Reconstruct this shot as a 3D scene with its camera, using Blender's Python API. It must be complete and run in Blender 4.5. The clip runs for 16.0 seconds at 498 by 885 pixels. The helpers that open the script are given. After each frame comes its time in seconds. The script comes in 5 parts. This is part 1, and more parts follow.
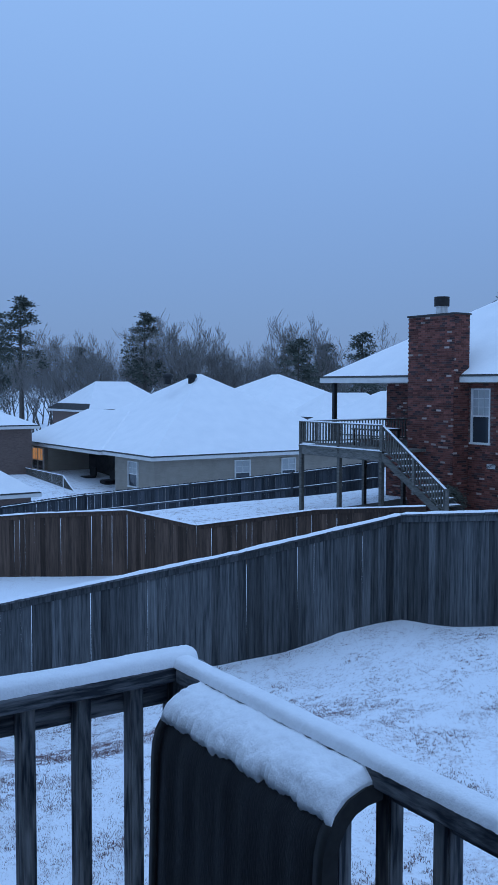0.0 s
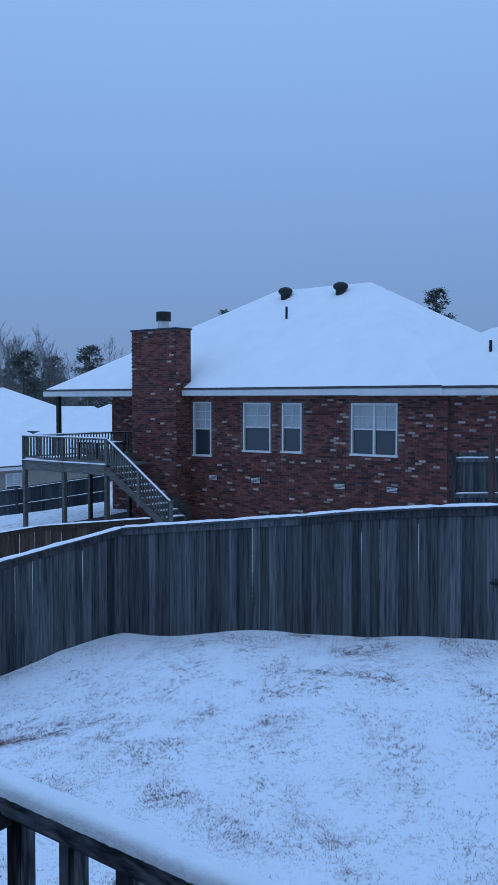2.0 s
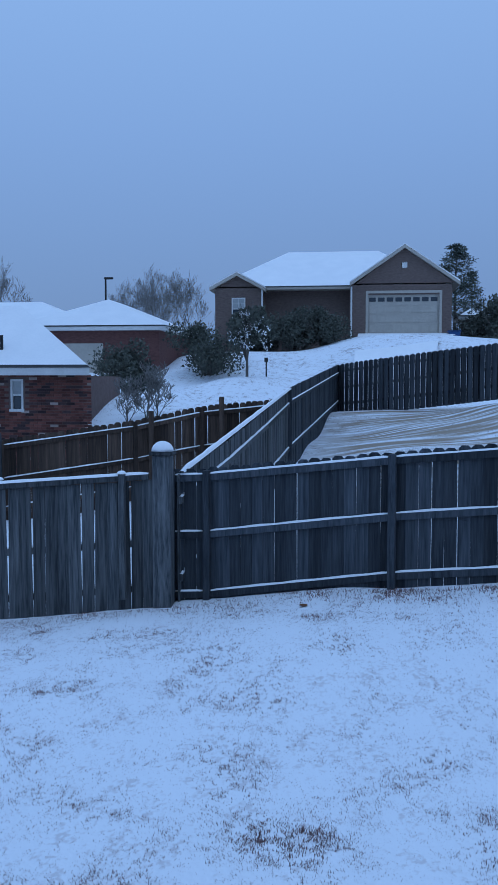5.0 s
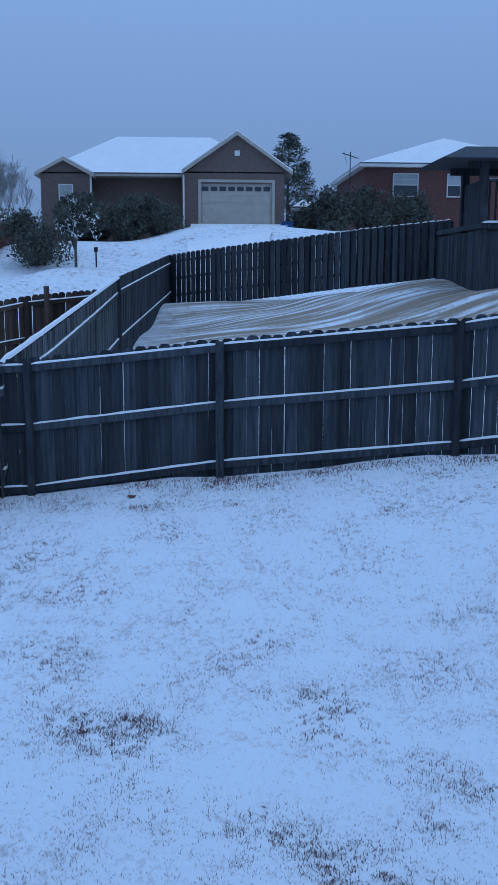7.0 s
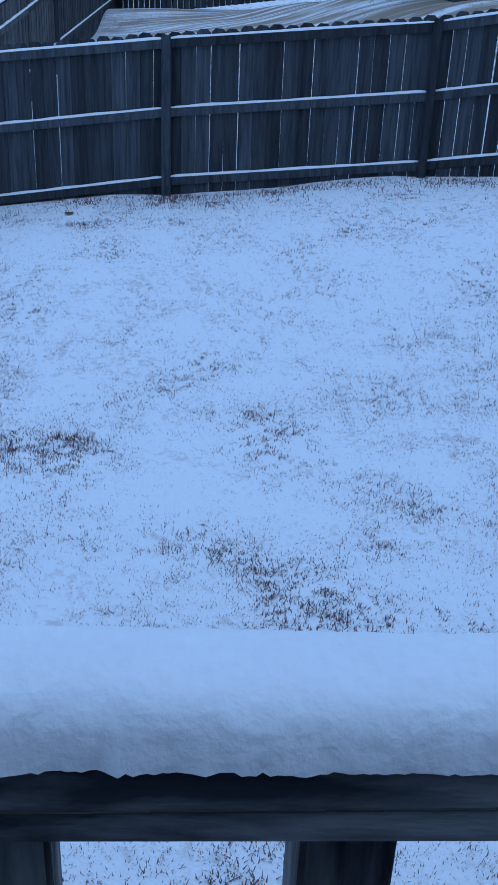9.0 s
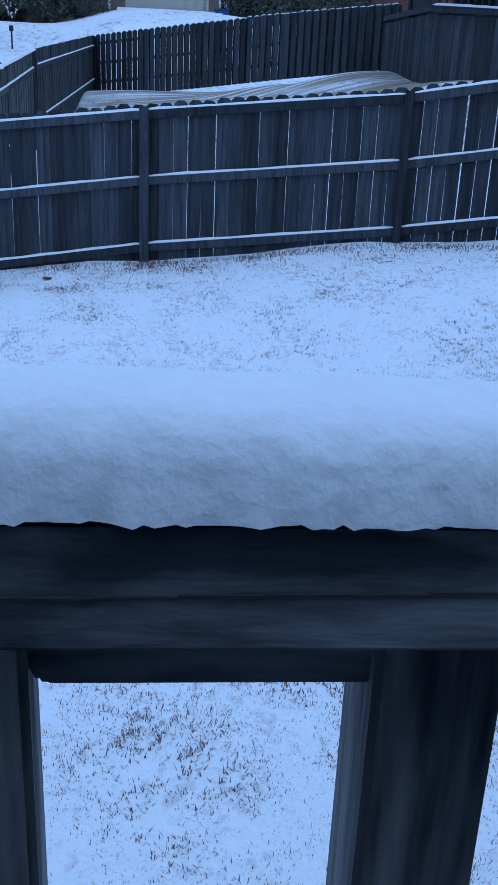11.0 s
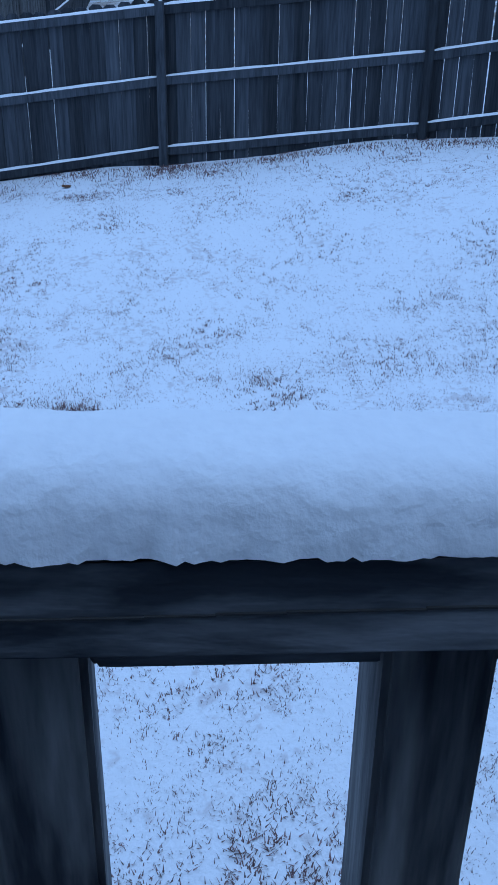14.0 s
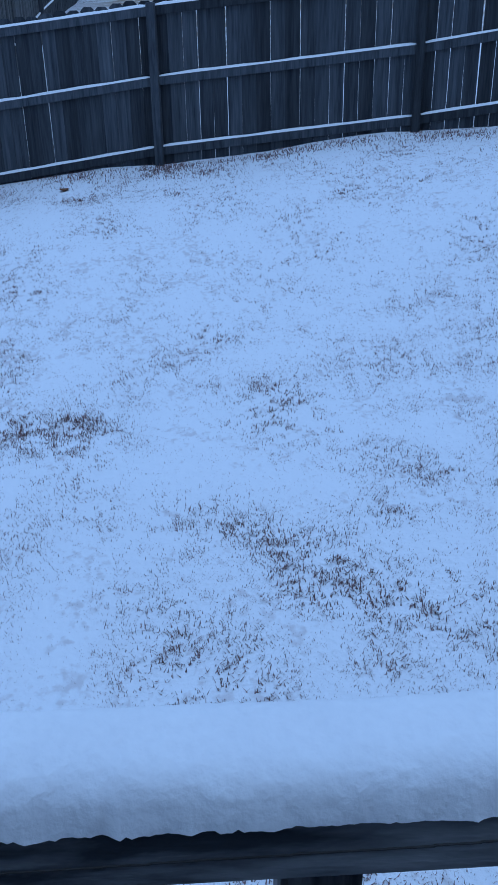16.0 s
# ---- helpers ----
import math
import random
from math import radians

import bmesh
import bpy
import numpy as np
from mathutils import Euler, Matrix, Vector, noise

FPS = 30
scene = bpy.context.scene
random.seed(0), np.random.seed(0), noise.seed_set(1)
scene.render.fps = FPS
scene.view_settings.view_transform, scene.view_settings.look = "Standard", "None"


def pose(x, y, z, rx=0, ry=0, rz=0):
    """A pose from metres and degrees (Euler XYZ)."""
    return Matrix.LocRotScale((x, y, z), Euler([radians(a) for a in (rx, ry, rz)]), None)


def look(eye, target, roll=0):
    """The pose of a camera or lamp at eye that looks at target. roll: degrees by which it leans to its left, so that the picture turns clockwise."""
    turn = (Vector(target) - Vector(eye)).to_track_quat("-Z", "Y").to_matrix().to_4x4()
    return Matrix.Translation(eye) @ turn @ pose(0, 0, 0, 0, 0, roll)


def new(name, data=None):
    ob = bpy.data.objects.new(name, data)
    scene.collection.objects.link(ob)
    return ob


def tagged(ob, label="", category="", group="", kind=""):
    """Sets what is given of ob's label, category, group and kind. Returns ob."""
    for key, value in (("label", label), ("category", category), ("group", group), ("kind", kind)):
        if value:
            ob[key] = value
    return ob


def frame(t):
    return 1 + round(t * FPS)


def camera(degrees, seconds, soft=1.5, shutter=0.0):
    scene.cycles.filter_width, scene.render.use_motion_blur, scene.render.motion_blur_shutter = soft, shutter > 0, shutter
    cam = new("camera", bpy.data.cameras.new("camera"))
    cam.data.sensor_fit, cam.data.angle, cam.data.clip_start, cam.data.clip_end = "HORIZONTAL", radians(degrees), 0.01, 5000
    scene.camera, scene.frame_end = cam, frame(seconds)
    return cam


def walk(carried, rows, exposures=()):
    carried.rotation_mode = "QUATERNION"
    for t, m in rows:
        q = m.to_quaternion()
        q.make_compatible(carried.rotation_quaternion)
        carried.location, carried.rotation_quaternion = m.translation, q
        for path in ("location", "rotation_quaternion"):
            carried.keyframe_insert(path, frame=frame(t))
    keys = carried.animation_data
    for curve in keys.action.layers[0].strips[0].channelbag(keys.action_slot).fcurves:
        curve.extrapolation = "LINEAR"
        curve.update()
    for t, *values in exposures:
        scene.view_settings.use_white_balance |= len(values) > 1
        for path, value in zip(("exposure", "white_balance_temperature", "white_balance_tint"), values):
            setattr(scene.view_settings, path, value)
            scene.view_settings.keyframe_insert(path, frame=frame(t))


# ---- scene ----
cam = camera(30.1, 16.0)
PATH = [
    (0, (0.052, 0.084, -0.074), (1.168, 1.739, -0.193), 0.1),
    (0.5, (0.074, 0.067, -0.072), (1.272, 1.664, -0.185), -0.1),
    (1, (0.114, 0.044, -0.073), (1.408, 1.566, -0.177), -0.2),
    (1.5, (0.153, -0.008, -0.071), (1.566, 1.404, -0.164), -0.1),
    (2, (0.195, -0.046, -0.067), (1.738, 1.223, -0.157), -0.0),
    (2.5, (0.19, -0.024, -0.069), (1.873, 1.052, -0.167), 0.1),
    (3, (0.2, 0.0, -0.059), (1.99, 0.887, -0.166), 0.0),
    (3.5, (0.223, 0.007, -0.056), (2.093, 0.705, -0.175), -0.2),
    (4, (0.233, 0.021, -0.059), (2.163, 0.529, -0.188), -0.3),
    (4.5, (0.237, 0.034, -0.083), (2.199, 0.4, -0.217), -0.2),
    (5, (0.208, -0.012, -0.1), (2.188, 0.235, -0.23), 0.0),
    (5.2, (0.214, -0.044, -0.108), (2.199, 0.161, -0.237), 0.4),
    (7.3, (0.52, -0.155, -0.222), (2.471, -0.314, -0.63), 0.5),
    (7.5, (0.565, -0.182, -0.238), (2.5, -0.35, -0.713), 0.7),
    (8, (0.636, -0.201, -0.286), (2.515, -0.381, -0.947), 1.5),
    (8.5, (0.784, -0.18, -0.393), (2.607, -0.373, -1.193), 2.3),
    (9, (0.898, -0.202, -0.536), (2.686, -0.405, -1.408), 2.5),
    (9.2, (0.881, -0.195, -0.548), (2.66, -0.408, -1.437), 2.7),
    (11.5, (0.947, -0.189, -0.693), (2.809, -0.458, -1.371), 2.4),
    (12, (0.942, -0.193, -0.694), (2.809, -0.471, -1.355), 2.3),
    (12.5, (0.956, -0.198, -0.705), (2.82, -0.479, -1.372), 2.4),
    (13, (0.95, -0.199, -0.687), (2.8, -0.469, -1.399), 1.9),
    (13.5, (0.958, -0.201, -0.657), (2.761, -0.425, -1.492), 1.3),
    (14, (0.92, -0.186, -0.627), (2.688, -0.379, -1.542), 0.8),
    (14.5, (0.892, -0.174, -0.617), (2.627, -0.309, -1.604), 0.2),
    (15, (0.89, -0.175, -0.615), (2.61, -0.292, -1.63), -0.0),
    (15.5, (0.882, -0.198, -0.519), (2.614, -0.336, -1.51), -0.9),
    (16, (0.868, -0.219, -0.451), (2.62, -0.395, -1.399), -1.1),
]
walk(cam, [(t, look(eye, target, roll)) for t, eye, target, roll in PATH],
     exposures=[(0, 0.03), (1.5, 0.0), (3.0, -0.06), (5.0, -0.08), (7.5, -0.1), (8.5, -0.04), (9.2, 0.0), (11.3, 0.16), (13.0, 0.16), (14.5, 0.1), (16.0, 0.0)])

# ---- world and light: a dim overcast winter dusk ----
world = bpy.data.worlds.new("world")
scene.world = world
world.use_nodes = True
wn, wl = world.node_tree.nodes, world.node_tree.links
wn.clear()
w_out = wn.new("ShaderNodeOutputWorld")
w_bg = wn.new("ShaderNodeBackground")
w_co = wn.new("ShaderNodeTexCoord")
w_sep = wn.new("ShaderNodeSeparateXYZ")
w_ramp = wn.new("ShaderNodeValToRGB")
w_sky = wn.new("ShaderNodeTexSky")
w_sky.sky_type, w_sky.sun_disc = "NISHITA", False
w_sky.sun_elevation, w_sky.sun_rotation = radians(20), radians(200)
w_mix = wn.new("ShaderNodeMixRGB")
w_mix.inputs[0].default_value = 0.006
wl.new(w_co.outputs["Generated"], w_sep.inputs[0])
wl.new(w_sep.outputs[2], w_ramp.inputs[0])
ramp = w_ramp.color_ramp
ramp.elements[0].position, ramp.elements[0].color = 0.0, (0.140, 0.252, 0.49, 1)
ramp.elements[1].position, ramp.elements[1].color = 1.0, (0.34, 0.605, 1.12, 1)
e = ramp.elements.new(0.10)
e.color = (0.168, 0.300, 0.585, 1)
e = ramp.elements.new(0.25)
e.color = (0.215, 0.385, 0.74, 1)
e = ramp.elements.new(0.42)
e.color = (0.270, 0.475, 0.87, 1)
wl.new(w_ramp.outputs[0], w_mix.inputs[1])
wl.new(w_sky.outputs[0], w_mix.inputs[2])
wl.new(w_mix.outputs[0], w_bg.inputs[0])
wl.new(w_bg.outputs[0], w_out.inputs[0])
w_bg.inputs[1].default_value = 1.0
sun_data = bpy.data.lights.new("sun", "SUN")
sun_data.energy, sun_data.angle, sun_data.color = 0.25, radians(40), (0.62, 0.78, 1.0)
new("sun", sun_data).matrix_world = look((0, 0, 40), (14, 6, 0))


# ---- materials ----
def material(name):
    m = bpy.data.materials.new(name)
    m.use_nodes = True
    return m, m.node_tree.nodes, m.node_tree.links, m.node_tree.nodes["Principled BSDF"]


def surface(name, dark, light, scale=(1, 1, 1), size=6.0, rough=0.85, bump=0.25, metal=0.0, fine=40.0, vary=0.25, island=False, spread=0.16, swirl=0.0):
    """Two scales of noise between two colours, with a value shift for each piece and a fine bump."""
    m, n, l, b = material(name)
    co, mp = n.new("ShaderNodeTexCoord"), n.new("ShaderNodeMapping")
    mp.inputs["Scale"].default_value = scale
    inf = n.new("ShaderNodeNewGeometry" if island else "ShaderNodeObjectInfo")
    rnd = inf.outputs["Random Per Island" if island else "Random"]
    off = n.new("ShaderNodeVectorMath")
    off.operation = "ADD"
    mul = n.new("ShaderNodeMath")
    mul.operation, mul.inputs[1].default_value = "MULTIPLY", 37.0
    l.new(rnd, mul.inputs[0])
    l.new(co.outputs["Object"], mp.inputs[0])
    l.new(mp.outputs[0], off.inputs[0])
    l.new(mul.outputs[0], off.inputs[1])
    big, small = n.new("ShaderNodeTexNoise"), n.new("ShaderNodeTexNoise")
    big.inputs["Scale"].default_value, big.inputs["Detail"].default_value = size, 5
    small.inputs["Scale"].default_value, small.inputs["Detail"].default_value = fine, 4
    l.new(off.outputs[0], big.inputs["Vector"])
    l.new(off.outputs[0], small.inputs["Vector"])
    mix = n.new("ShaderNodeMath")
    mix.operation, mix.inputs[1].default_value = "MULTIPLY_ADD", 0.6
    l.new(big.outputs["Fac"], mix.inputs[0])
    half = n.new("ShaderNodeMath")
    half.operation, half.inputs[1].default_value = "MULTIPLY", 0.4
    l.new(small.outputs["Fac"], half.inputs[0])
    l.new(half.outputs[0], mix.inputs[2])
    r = n.new("ShaderNodeValToRGB")
    r.color_ramp.elements[0].position, r.color_ramp.elements[0].color = 0.5 - spread, (*dark, 1)
    r.color_ramp.elements[1].position, r.color_ramp.elements[1].color = 0.5 + spread, (*light, 1)
    big.inputs["Distortion"].default_value = swirl
    l.new(mix.outputs[0], r.inputs[0])
    hsv = n.new("ShaderNodeHueSaturation")
    val = n.new("ShaderNodeMapRange")
    val.inputs["To Min"].default_value, val.inputs["To Max"].default_value = 1 - vary, 1 + vary
    l.new(rnd, val.inputs["Value"])
    l.new(val.outputs[0], hsv.inputs["Value"])
    l.new(r.outputs[0], hsv.inputs["Color"])
    l.new(hsv.outputs[0], b.inputs["Base Color"])
    bp = n.new("ShaderNodeBump")
    bp.inputs["Strength"].default_value, bp.inputs["Distance"].default_value = bump, 0.01
    l.new(mix.outputs[0], bp.inputs["Height"])
    l.new(bp.outputs[0], b.inputs["Normal"])
    b.inputs["Roughness"].default_value, b.inputs["Metallic"].default_value = rough, metal
    b.inputs["Specular IOR Level"].default_value = 0.25
    return m


def snow_ground():
    """Thin snow with dead grass and soil showing through in patches."""
    m, n, l, b = material("snow_on_grass")
    co = n.new("ShaderNodeTexCoord")
    fine, mid, big = (n.new("ShaderNodeTexNoise") for _ in range(3))
    for tex, size, det in ((fine, 22.0, 5), (mid, 4.0, 5), (big, 0.5, 3)):
        tex.inputs["Scale"].default_value, tex.inputs["Detail"].default_value = size, det
        l.new(co.outputs["Object"], tex.inputs["Vector"])
    a = n.new("ShaderNodeMath")
    a.operation, a.inputs[1].default_value = "MULTIPLY_ADD", 0.75
    l.new(fine.outputs["Fac"], a.inputs[0])
    c = n.new("ShaderNodeMath")
    c.operation, c.inputs[1].default_value = "MULTIPLY_ADD", 0.55
    l.new(mid.outputs["Fac"], c.inputs[0])
    d = n.new("ShaderNodeMath")
    d.operation, d.inputs[1].default_value = "MULTIPLY", 0.3
    l.new(big.outputs["Fac"], d.inputs[0])
    l.new(d.outputs[0], c.inputs[2])
    l.new(c.outputs[0], a.inputs[2])
    r = n.new("ShaderNodeValToRGB")
    r.color_ramp.elements[0].position, r.color_ramp.elements[0].color = 0.87, (0.87, 0.895, 0.93, 1)
    r.color_ramp.elements[1].position, r.color_ramp.elements[1].color = 1.10, (0.72, 0.70, 0.72, 1)
    l.new(a.outputs[0], r.inputs[0])
    rough = n.new("ShaderNodeValToRGB")
    rough.color_ramp.elements[0].position, rough.color_ramp.elements[0].color = 0.84, (0.86, 0.885, 0.92, 1)
    rough.color_ramp.elements[1].position, rough.color_ramp.elements[1].color = 1.06, (0.33, 0.27, 0.26, 1)
    l.new(a.outputs[0], rough.inputs[0])
    place, wild, both = n.new("ShaderNodeSeparateXYZ"), n.new("ShaderNodeMapRange"), n.new("ShaderNodeMixRGB")
    wild.inputs["From Min"].default_value, wild.inputs["From Max"].default_value = 12.5, 14.0
    l.new(co.outputs["Object"], place.inputs[0])
    l.new(place.outputs[0], wild.inputs["Value"])
    l.new(wild.outputs[0], both.inputs[0])
    l.new(r.outputs[0], both.inputs[1])
    l.new(rough.outputs[0], both.inputs[2])
    mp = n.new("ShaderNodeMapping")
    mp.inputs["Scale"].default_value, mp.inputs["Rotation"].default_value = (3.2, 0.3, 1), (0, 0, radians(-38))
    l.new(co.outputs["Object"], mp.inputs[0])
    st = n.new("ShaderNodeTexNoise")
    st.inputs["Scale"].default_value, st.inputs["Detail"].default_value = 1.0, 6
    l.new(mp.outputs[0], st.inputs["Vector"])
    sep = n.new("ShaderNodeSeparateXYZ")
    l.new(co.outputs["Object"], sep.inputs[0])
    mask = []
    for out, lo, hi in ((0, 13.5, 16.0), (0, 36.0, 33.0), (1, 1.8, 0.2), (1, -16.0, -13.0)):
        mr = n.new("ShaderNodeMapRange")
        mr.inputs["From Min"].default_value, mr.inputs["From Max"].default_value = lo, hi
        l.new(sep.outputs[out], mr.inputs["Value"])
        mask.append(mr.outputs[0])
    mix = n.new("ShaderNodeMapRange")
    mix.inputs["From Min"].default_value, mix.inputs["From Max"].default_value = 0.37, 0.56
    l.new(st.outputs["Fac"], mix.inputs["Value"])
    got = mix.outputs[0]
    for m2 in mask:
        mm = n.new("ShaderNodeMath")
        mm.operation = "MULTIPLY"
        l.new(got, mm.inputs[0])
        l.new(m2, mm.inputs[1])
        got = mm.outputs[0]
    tint = n.new("ShaderNodeMixRGB")
    tint.inputs[2].default_value = (0.36, 0.28, 0.21, 1)
    l.new(got, tint.inputs[0])
    l.new(both.outputs[0], tint.inputs[1])
    l.new(tint.outputs[0], b.inputs["Base Color"])
    bp = n.new("ShaderNodeBump")
    bp.inputs["Strength"].default_value, bp.inputs["Distance"].default_value = 0.6, 0.03
    l.new(fine.outputs["Fac"], bp.inputs["Height"])
    l.new(bp.outputs[0], b.inputs["Normal"])
    b.inputs["Roughness"].default_value = 0.9
    b.inputs["Specular IOR Level"].default_value = 0.15
    return m


M_GROUND = snow_ground()
M_SNOW = surface("fresh_snow", (0.84, 0.86, 0.89), (0.91, 0.93, 0.95), size=22, rough=0.9, bump=0.34, fine=170, vary=0.02)
M_ROOFSNOW = surface("roof_snow", (0.84, 0.85, 0.86), (0.92, 0.92, 0.92), size=1.2, rough=0.9, bump=0.2, fine=14, vary=0.02)
M_FENCE = surface("weathered_fence_wood", (0.030, 0.035, 0.040), (0.120, 0.127, 0.132), scale=(9, 9, 0.8), size=2.2, fine=9, bump=0.7, vary=0.5, spread=0.13)
M_FENCE_DARK = surface("dark_wet_fence_wood", (0.022, 0.027, 0.034), (0.072, 0.082, 0.094), scale=(9, 9, 0.8), size=2.2, fine=9, bump=0.6, vary=0.45)
M_FENCE_BROWN = surface("brown_fence_wood", (0.036, 0.025, 0.020), (0.112, 0.074, 0.056), scale=(9, 9, 0.8), size=2.2, fine=9, bump=0.6, vary=0.45)
M_RAIL = surface("weathered_deck_wood_along_y", (0.030, 0.037, 0.047), (0.255, 0.265, 0.280), scale=(9, 2.0, 9), size=1.5, fine=9, bump=0.7, vary=0.1, spread=0.12, swirl=2.4)
M_RAILX = surface("weathered_deck_wood_along_x", (0.030, 0.037, 0.047), (0.255, 0.265, 0.280), scale=(1.6, 15, 15), size=1.5, fine=7, bump=0.8, vary=0.1, spread=0.09, swirl=0.9)
M_BALUSTER = surface("weathered_deck_wood_upright", (0.030, 0.036, 0.045), (0.250, 0.250, 0.250), scale=(16, 16, 1.8), size=1.8, fine=6, bump=0.8, vary=0.25, spread=0.10, swirl=0.7)
M_DECK = surface("deck_boards", (0.06, 0.06, 0.055), (0.17, 0.165, 0.15), scale=(8, 1, 8), size=2, fine=8)
M_BRICK = surface("red_brick", (0.105, 0.040, 0.034), (0.20, 0.075, 0.058), size=3, fine=30, bump=0.4, vary=0.45, island=True)
M_BRICK_DARK = surface("dark_brick", (0.045, 0.028, 0.030), (0.085, 0.050, 0.048), size=3, fine=30, bump=0.4, vary=0.4, island=True)
M_BRICK_PALE = surface("pale_brick", (0.30, 0.22, 0.19), (0.44, 0.36, 0.32), size=3, fine=30, bump=0.4, vary=0.3, island=True)
M_MORTAR = surface("mortar", (0.13, 0.085, 0.075), (0.19, 0.13, 0.115), size=5, fine=30, vary=0.05)
M_BRICK_FAR = surface("brown_brick_far", (0.125, 0.090, 0.080), (0.200, 0.145, 0.125), scale=(1, 1, 3), size=5, fine=12, vary=0.05)
M_BRICK_RED_FAR = surface("red_brick_far", (0.10, 0.045, 0.042), (0.19, 0.085, 0.072), scale=(1, 1, 3), size=5, fine=12, vary=0.05)
M_SIDING = surface("tan_siding", (0.28, 0.25, 0.21), (0.36, 0.32, 0.27), size=2, fine=20, vary=0.05)
M_WHITE = surface("white_trim", (0.62, 0.62, 0.60), (0.74, 0.74, 0.72), size=3, fine=30, rough=0.6, vary=0.04)
M_DARKTRIM = surface("dark_roof_edge", (0.03, 0.03, 0.032), (0.07, 0.07, 0.07), size=3, vary=0.1)
M_DARKMETAL = surface("dark_metal", (0.014, 0.015, 0.016), (0.036, 0.036, 0.036), size=5, rough=0.6, metal=0.0, vary=0.1)
M_COVER = surface("black_cloth_cover", (0.010, 0.011, 0.013), (0.030, 0.031, 0.034), scale=(2, 6, 1), size=3, rough=0.62, bump=0.5, fine=60, vary=0.05)
M_BLIND = surface("window_blind", (0.36, 0.38, 0.38), (0.48, 0.50, 0.50), size=2, fine=10, vary=0.08)
M_GARAGE = surface("beige_garage_door", (0.42, 0.38, 0.33), (0.50, 0.46, 0.40), size=2, fine=10, vary=0.03)
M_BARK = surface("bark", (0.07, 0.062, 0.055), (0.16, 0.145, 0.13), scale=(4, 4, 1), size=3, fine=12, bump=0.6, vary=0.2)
# twig colour is lightened to carry the haze of the far trees
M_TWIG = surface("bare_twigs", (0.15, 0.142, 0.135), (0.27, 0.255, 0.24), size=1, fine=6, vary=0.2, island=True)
# frosted needles, also paled because distance haze is put into this colour
M_PINE = surface("pine_needles", (0.060, 0.074, 0.062), (0.120, 0.138, 0.115), size=1.0, fine=5, vary=0.4, island=True)
# leaf colour holds both a dusting of frost and painted haze
M_BUSH = surface("shrub_leaves", (0.066, 0.074, 0.060), (0.135, 0.142, 0.118), size=1.5, fine=8, vary=0.4, island=True)
M_GRASS = surface("dead_grass", (0.150, 0.088, 0.088), (0.29, 0.180, 0.176), size=4, fine=20, vary=0.45, island=True)
# neutral grey for the unseen wall, to keep its bounced light from reddening
M_OWNWALL = surface("grey_siding", (0.20, 0.22, 0.25), (0.27, 0.29, 0.32), size=2, fine=20, vary=0.05)
M_BIN = surface("blue_bin_plastic", (0.02, 0.07, 0.20), (0.03, 0.10, 0.27), size=2, rough=0.5)
M_TAN = surface("dead_leaf", (0.10, 0.045, 0.025), (0.2, 0.09, 0.05), size=9)
M_SOIL = surface("bare_tan_grass", (0.26, 0.20, 0.14), (0.44, 0.36, 0.26), scale=(1, 1, 1), size=2, fine=18, vary=0.05)


def glass():
    m, n, l, b = material("window_glass")
    b.inputs["Base Color"].default_value = (0.035, 0.045, 0.055, 1)
    b.inputs["Roughness"].default_value = 0.08
    b.inputs["Specular IOR Level"].default_value = 0.6
    return m


M_GLASS = glass()
M_LIT, _n, _l, _b = material("lamplit_blind")
_b.inputs["Base Color"].default_value = (0.5, 0.3, 0.15, 1)
_b.inputs["Emission Color"].default_value = (1.0, 0.50, 0.22, 1)
_b.inputs["Emission Strength"].default_value = 0.28


# ---- builders ----
def thing(name, label, category, group="", kind=""):
    return tagged(new(name), label, category, group, kind)


def part(name, bm, mat, parent=None, label=""):
    me = bpy.data.meshes.new(name)
    bm.to_mesh(me)
    bm.free()
    for m in mat if isinstance(mat, (list, tuple)) else (mat,):
        me.materials.append(m)
    ob = new(name, me)
    ob.parent = parent
    return tagged(ob, label)


def mesh_of(name, verts, faces, mat, smooth=False):
    me = bpy.data.meshes.new(name)
    me.from_pydata(verts, [], faces)
    me.materials.append(mat)
    if smooth:
        me.polygons.foreach_set("use_smooth", [True] * len(me.polygons))
    me.update()
    return me


def piece(name, me, parent, m):
    ob = new(name, me)
    ob.parent = parent
    ob.matrix_basis = m
    return ob


def box(bm, a, b, mat=0):
    """An upright box between two corners."""
    x0, x1 = sorted((a[0], b[0]))
    y0, y1 = sorted((a[1], b[1]))
    z0, z1 = sorted((a[2], b[2]))
    v = [bm.verts.new(p) for p in ((x0, y0, z0), (x1, y0, z0), (x1, y1, z0), (x0, y1, z0), (x0, y0, z1), (x1, y0, z1), (x1, y1, z1), (x0, y1, z1))]
    for f in ((0, 3, 2, 1), (4, 5, 6, 7), (0, 1, 5, 4), (1, 2, 6, 5), (2, 3, 7, 6), (3, 0, 4, 7)):
        bm.faces.new([v[i] for i in f]).material_index = mat


def cube(a, b, bevel=0.0):
    bm = bmesh.new()
    box(bm, a, b)
    if bevel:
        bmesh.ops.bevel(bm, geom=bm.edges[:], offset=bevel, segments=2, affect="EDGES")
    return bm


